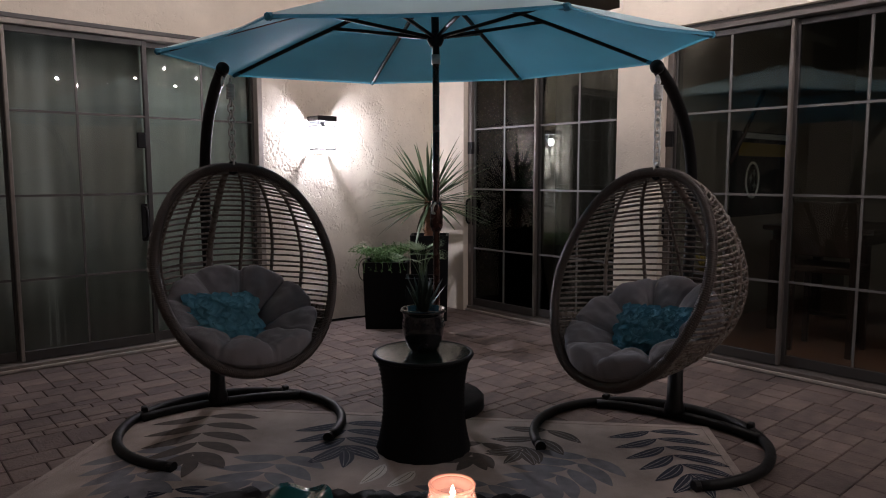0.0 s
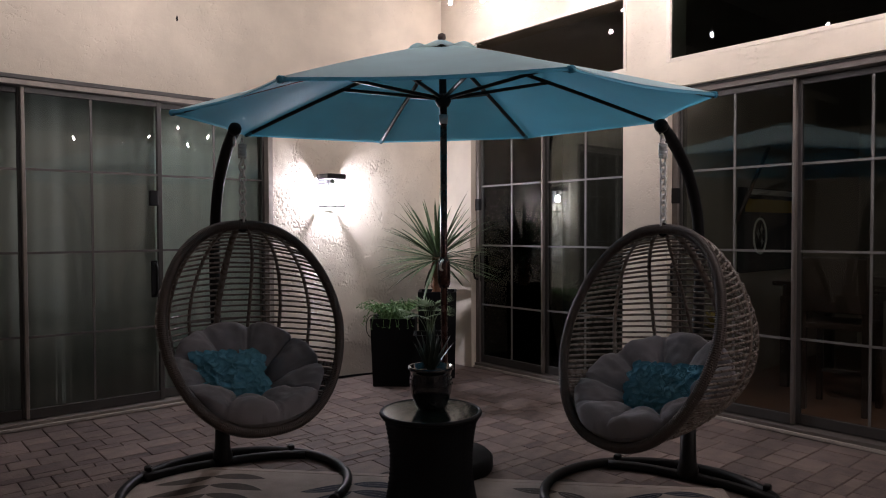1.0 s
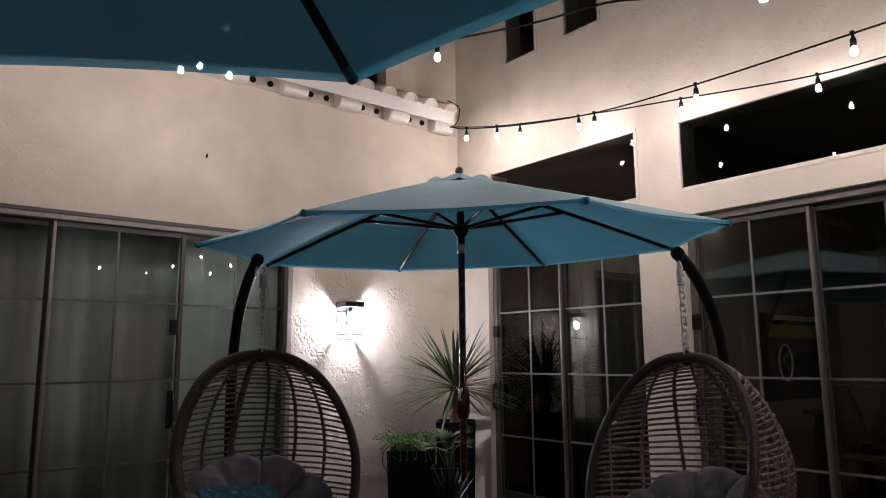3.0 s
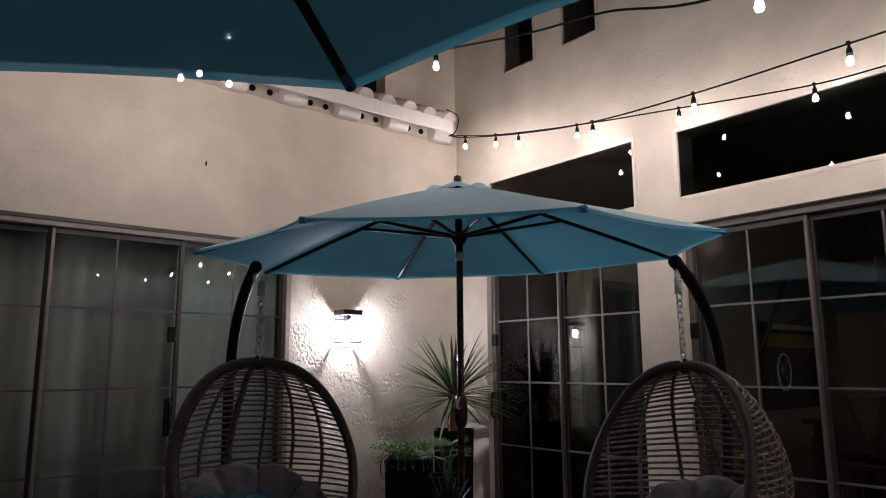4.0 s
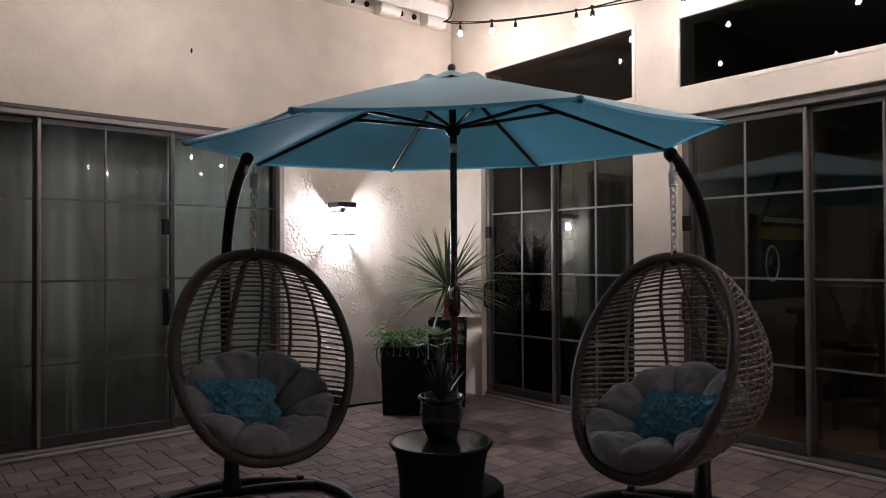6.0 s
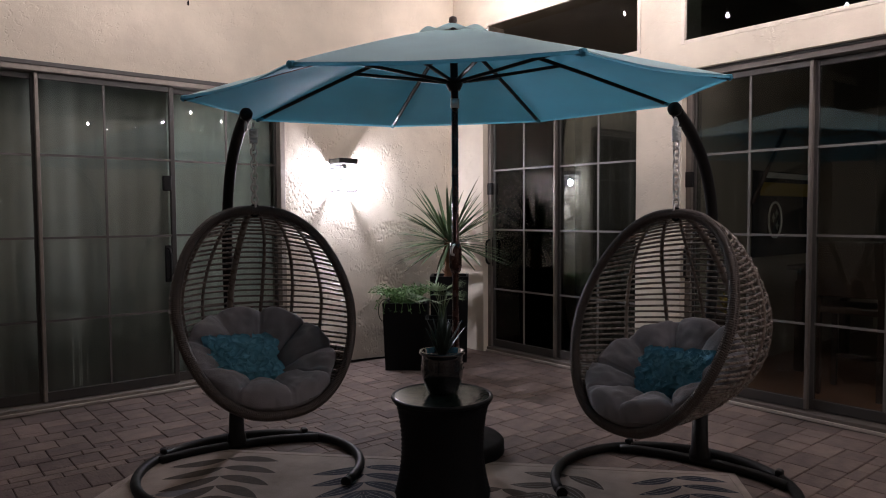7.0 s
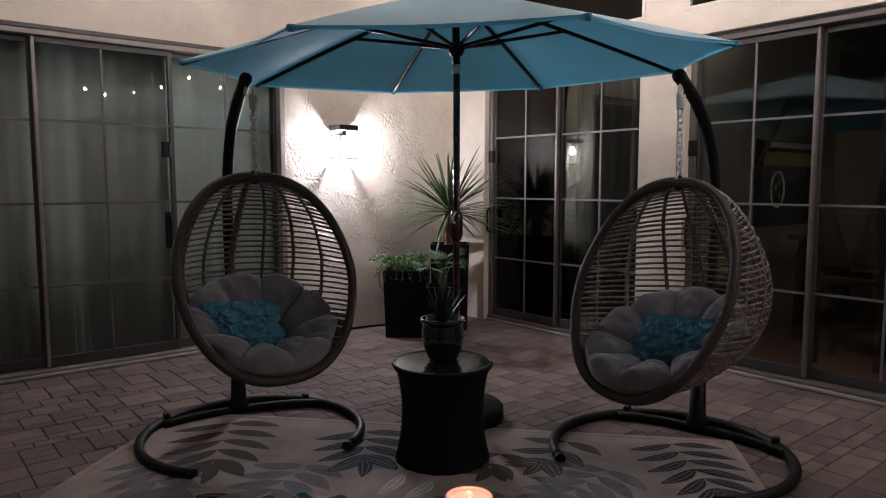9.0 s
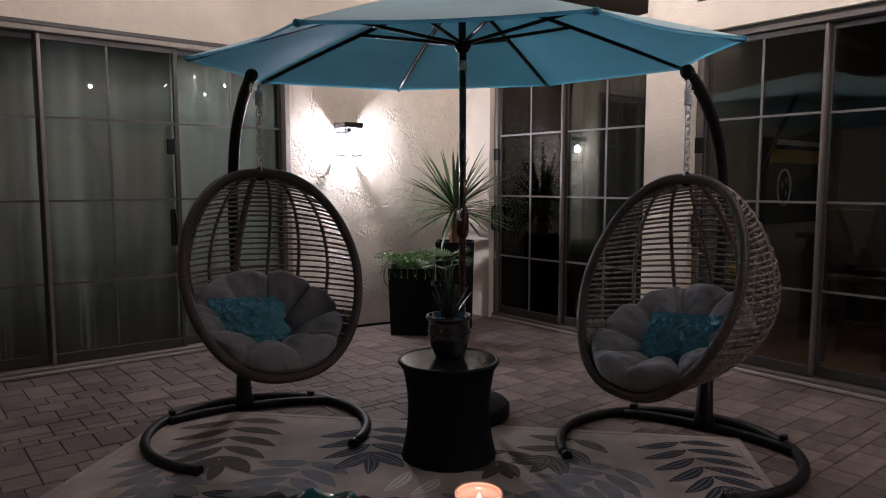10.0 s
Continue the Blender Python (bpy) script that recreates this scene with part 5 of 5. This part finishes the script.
def high_table():
    root = thing("dining_table", pose(1.75, -3.2, 0.02), "dark wooden high table in a dim room", "table")
    part("tabletop", span(-0.55, 0.55, -0.42, 0.42, 0.85, 0.89, 0.008), M_DARKWOOD, root)
    part("apron", span(-0.48, 0.48, -0.36, 0.36, 0.76, 0.85), M_DARKWOOD, root)
    for x in (-0.46, 0.46):
        for y in (-0.34, 0.34):
            part("leg", span(x - 0.035, x + 0.035, y - 0.035, y + 0.035, 0.0, 0.76, 0.005), M_DARKWOOD, root)
    return root


def room_chair(m):
    root = thing("dining_chair", m, "dark wooden high-backed dining chair", "chair", "dining chairs")
    part("seat", span(-0.22, 0.22, -0.21, 0.21, 0.60, 0.65, 0.012), M_DARKWOOD, root)
    part("backrest", span(-0.21, 0.21, 0.19, 0.22, 0.72, 1.12, 0.01), M_DARKWOOD, root)
    for x in (-0.2, 0.2):
        part("leg", span(x - 0.02, x + 0.02, 0.17, 0.21, 0.0, 1.12, 0.004), M_DARKWOOD, root)
        part("leg", span(x - 0.02, x + 0.02, -0.21, -0.17, 0.0, 0.60, 0.004), M_DARKWOOD, root)
    part("stretcher", span(-0.18, 0.18, -0.20, -0.18, 0.22, 0.25), M_DARKWOOD, root)
    return root


high_table()
room_chair(pose(1.55, -3.95, 0.02, 0, 0, 185))
room_chair(pose(0.85, -3.45, 0.02, 0, 0, 95))
bm = bmesh.new()
g = [[bm.verts.new((-0.16 + 0.32 * i / 8, -0.11 + 0.22 * j / 6, 0.004 + 0.02 * (i / 8) ** 3)) for j in range(7)] for i in range(9)]
for i in range(8):
    for j in range(6):
        bm.faces.new((g[i][j], g[i + 1][j], g[i + 1][j + 1], g[i][j + 1]))
bmesh.ops.solidify(bm, geom=bm.faces[:], thickness=0.002)
ob = tagged(part("paper_sheet", bm, M_WHITE, None, "", True), "loose white paper sheets on a dark table", "paper")
ob.matrix_basis = pose(1.45, -3.08, 0.914, 0, 0, 20)


def flower_stand():
    root = thing("flower_pot", pose(0.48, -2.66, 0.02), "yellow-leaved plant in a dark stand just inside the door", "potted plant")
    part("stand", lathe(bmesh.new(), [(0, 0), (0.12, 0), (0.12, 0.02), (0.03, 0.05), (0.03, 0.42), (0.10, 0.46), (0.11, 0.55), (0.09, 0.55), (0, 0.53)], 20), M_DARKWOOD, root, "", True)
    rnd = random.Random(4)
    bm = bmesh.new()
    for k in range(16):
        blade(bm, (0, 0, 0.53), k * 2.4, math.radians(rnd.uniform(25, 80)), rnd.uniform(0.10, 0.22), 0.022, 0.9, 5)
    part("leaves", bm, M_YELLOW, root, "yellow-green leaves")
    part("card", bx((0.02, -0.02, 0.80), (0.09, 0.004, 0.06), pose(0, 0, 0, 0, 0, 40)), M_WHITE, root, "small white card")
    part("card_stick", tube(bmesh.new(), [(0.0, -0.01, 0.53), (0.0, -0.02, 0.78)], 0.003, 5), M_CABLE, root)
    return root


flower_stand()
curtain("curtain", -2.16, -1.34, 0.205, 0.03, 2.38, 0.012, 24, M_DRAPE, "brown floor-length drape hanging behind the glass", "y")


# ---------------------------------------------------------------- pavers
def pavers():
    rnd = random.Random(77)
    root = thing("pavement", pose(0, 0, -0.014), "weathered grey-brown concrete pavers laid in staggered rows", "pavement", kind="structure")
    U, gap, hgt = 0.078, 0.0035, 0.014
    meshes = {}
    def block(w, l):
        bm = bmesh.new()
        box(bm, (0, 0, hgt / 2), (w - gap, l - gap, hgt))
        es = [e for e in bm.edges if e.verts[0].co.z > 0.01 and e.verts[1].co.z > 0.01]
        bmesh.ops.bevel(bm, geom=es, offset=0.004, segments=1, affect="EDGES")
        return bm
    rest_v, rest_f = [], []
    count = 0
    n = int(8.95 / U)
    taken = np.zeros((n, n), bool)
    sizes = ((2, 3), (3, 2), (2, 2), (2, 3), (3, 3), (2, 2), (2, 1), (1, 2), (1, 1))
    for i in range(n):
        for j in range(n):
            if taken[i, j]:
                continue
            picks = [sizes[rnd.randrange(6)] for _ in range(5)] + list(sizes[2:])
            for a, b in picks:
                if i + a <= n and j + b <= n and not taken[i:i + a, j:j + b].any():
                    break
            taken[i:i + a, j:j + b] = True
            x, cy = -0.05 - U * (i + a / 2), -0.05 - U * (j + b / 2)
            m = pose(x, cy, rnd.uniform(-0.002, 0.001), rnd.uniform(-0.35, 0.35), rnd.uniform(-0.35, 0.35), 0)
            on_rug = (x + 1.483) * -0.743 + (cy + 3.711) * -0.67 > 0.02
            if -4.2 < x < -0.7 and -4.3 < cy < -0.3 and count < 300 and not on_rug:
                count += 1
                if (a, b) not in meshes:
                    meshes[a, b] = part("paver", block(U * a, U * b), M_PAVER, root)
                    meshes[a, b].matrix_basis = m
                else:
                    share("paver", meshes[a, b], root, m)
            else:
                w2, l2 = (U * a - gap) / 2, (U * b - gap) / 2
                q = len(rest_v)
                for z, e in ((0.0, 0), (hgt - 0.004, 0), (hgt, 0.004)):
                    for sx, sy in ((-1, -1), (1, -1), (1, 1), (-1, 1)):
                        rest_v.append(tuple(m @ Vector((sx * (w2 - e), sy * (l2 - e), z))))
                for r in (0, 4):
                    for k in range(4):
                        rest_f.append((q + r + k, q + r + (k + 1) % 4, q + r + 4 + (k + 1) % 4, q + r + 4 + k))
                rest_f.append((q + 8, q + 9, q + 10, q + 11))
    me = bpy.data.meshes.new("paver_field")
    me.from_pydata(rest_v, [], rest_f)
    me.materials.append(M_PAVER)
    ob = new("paver_field", me)
    ob.parent = root
    tagged(ob, kind="stuff")


pavers()
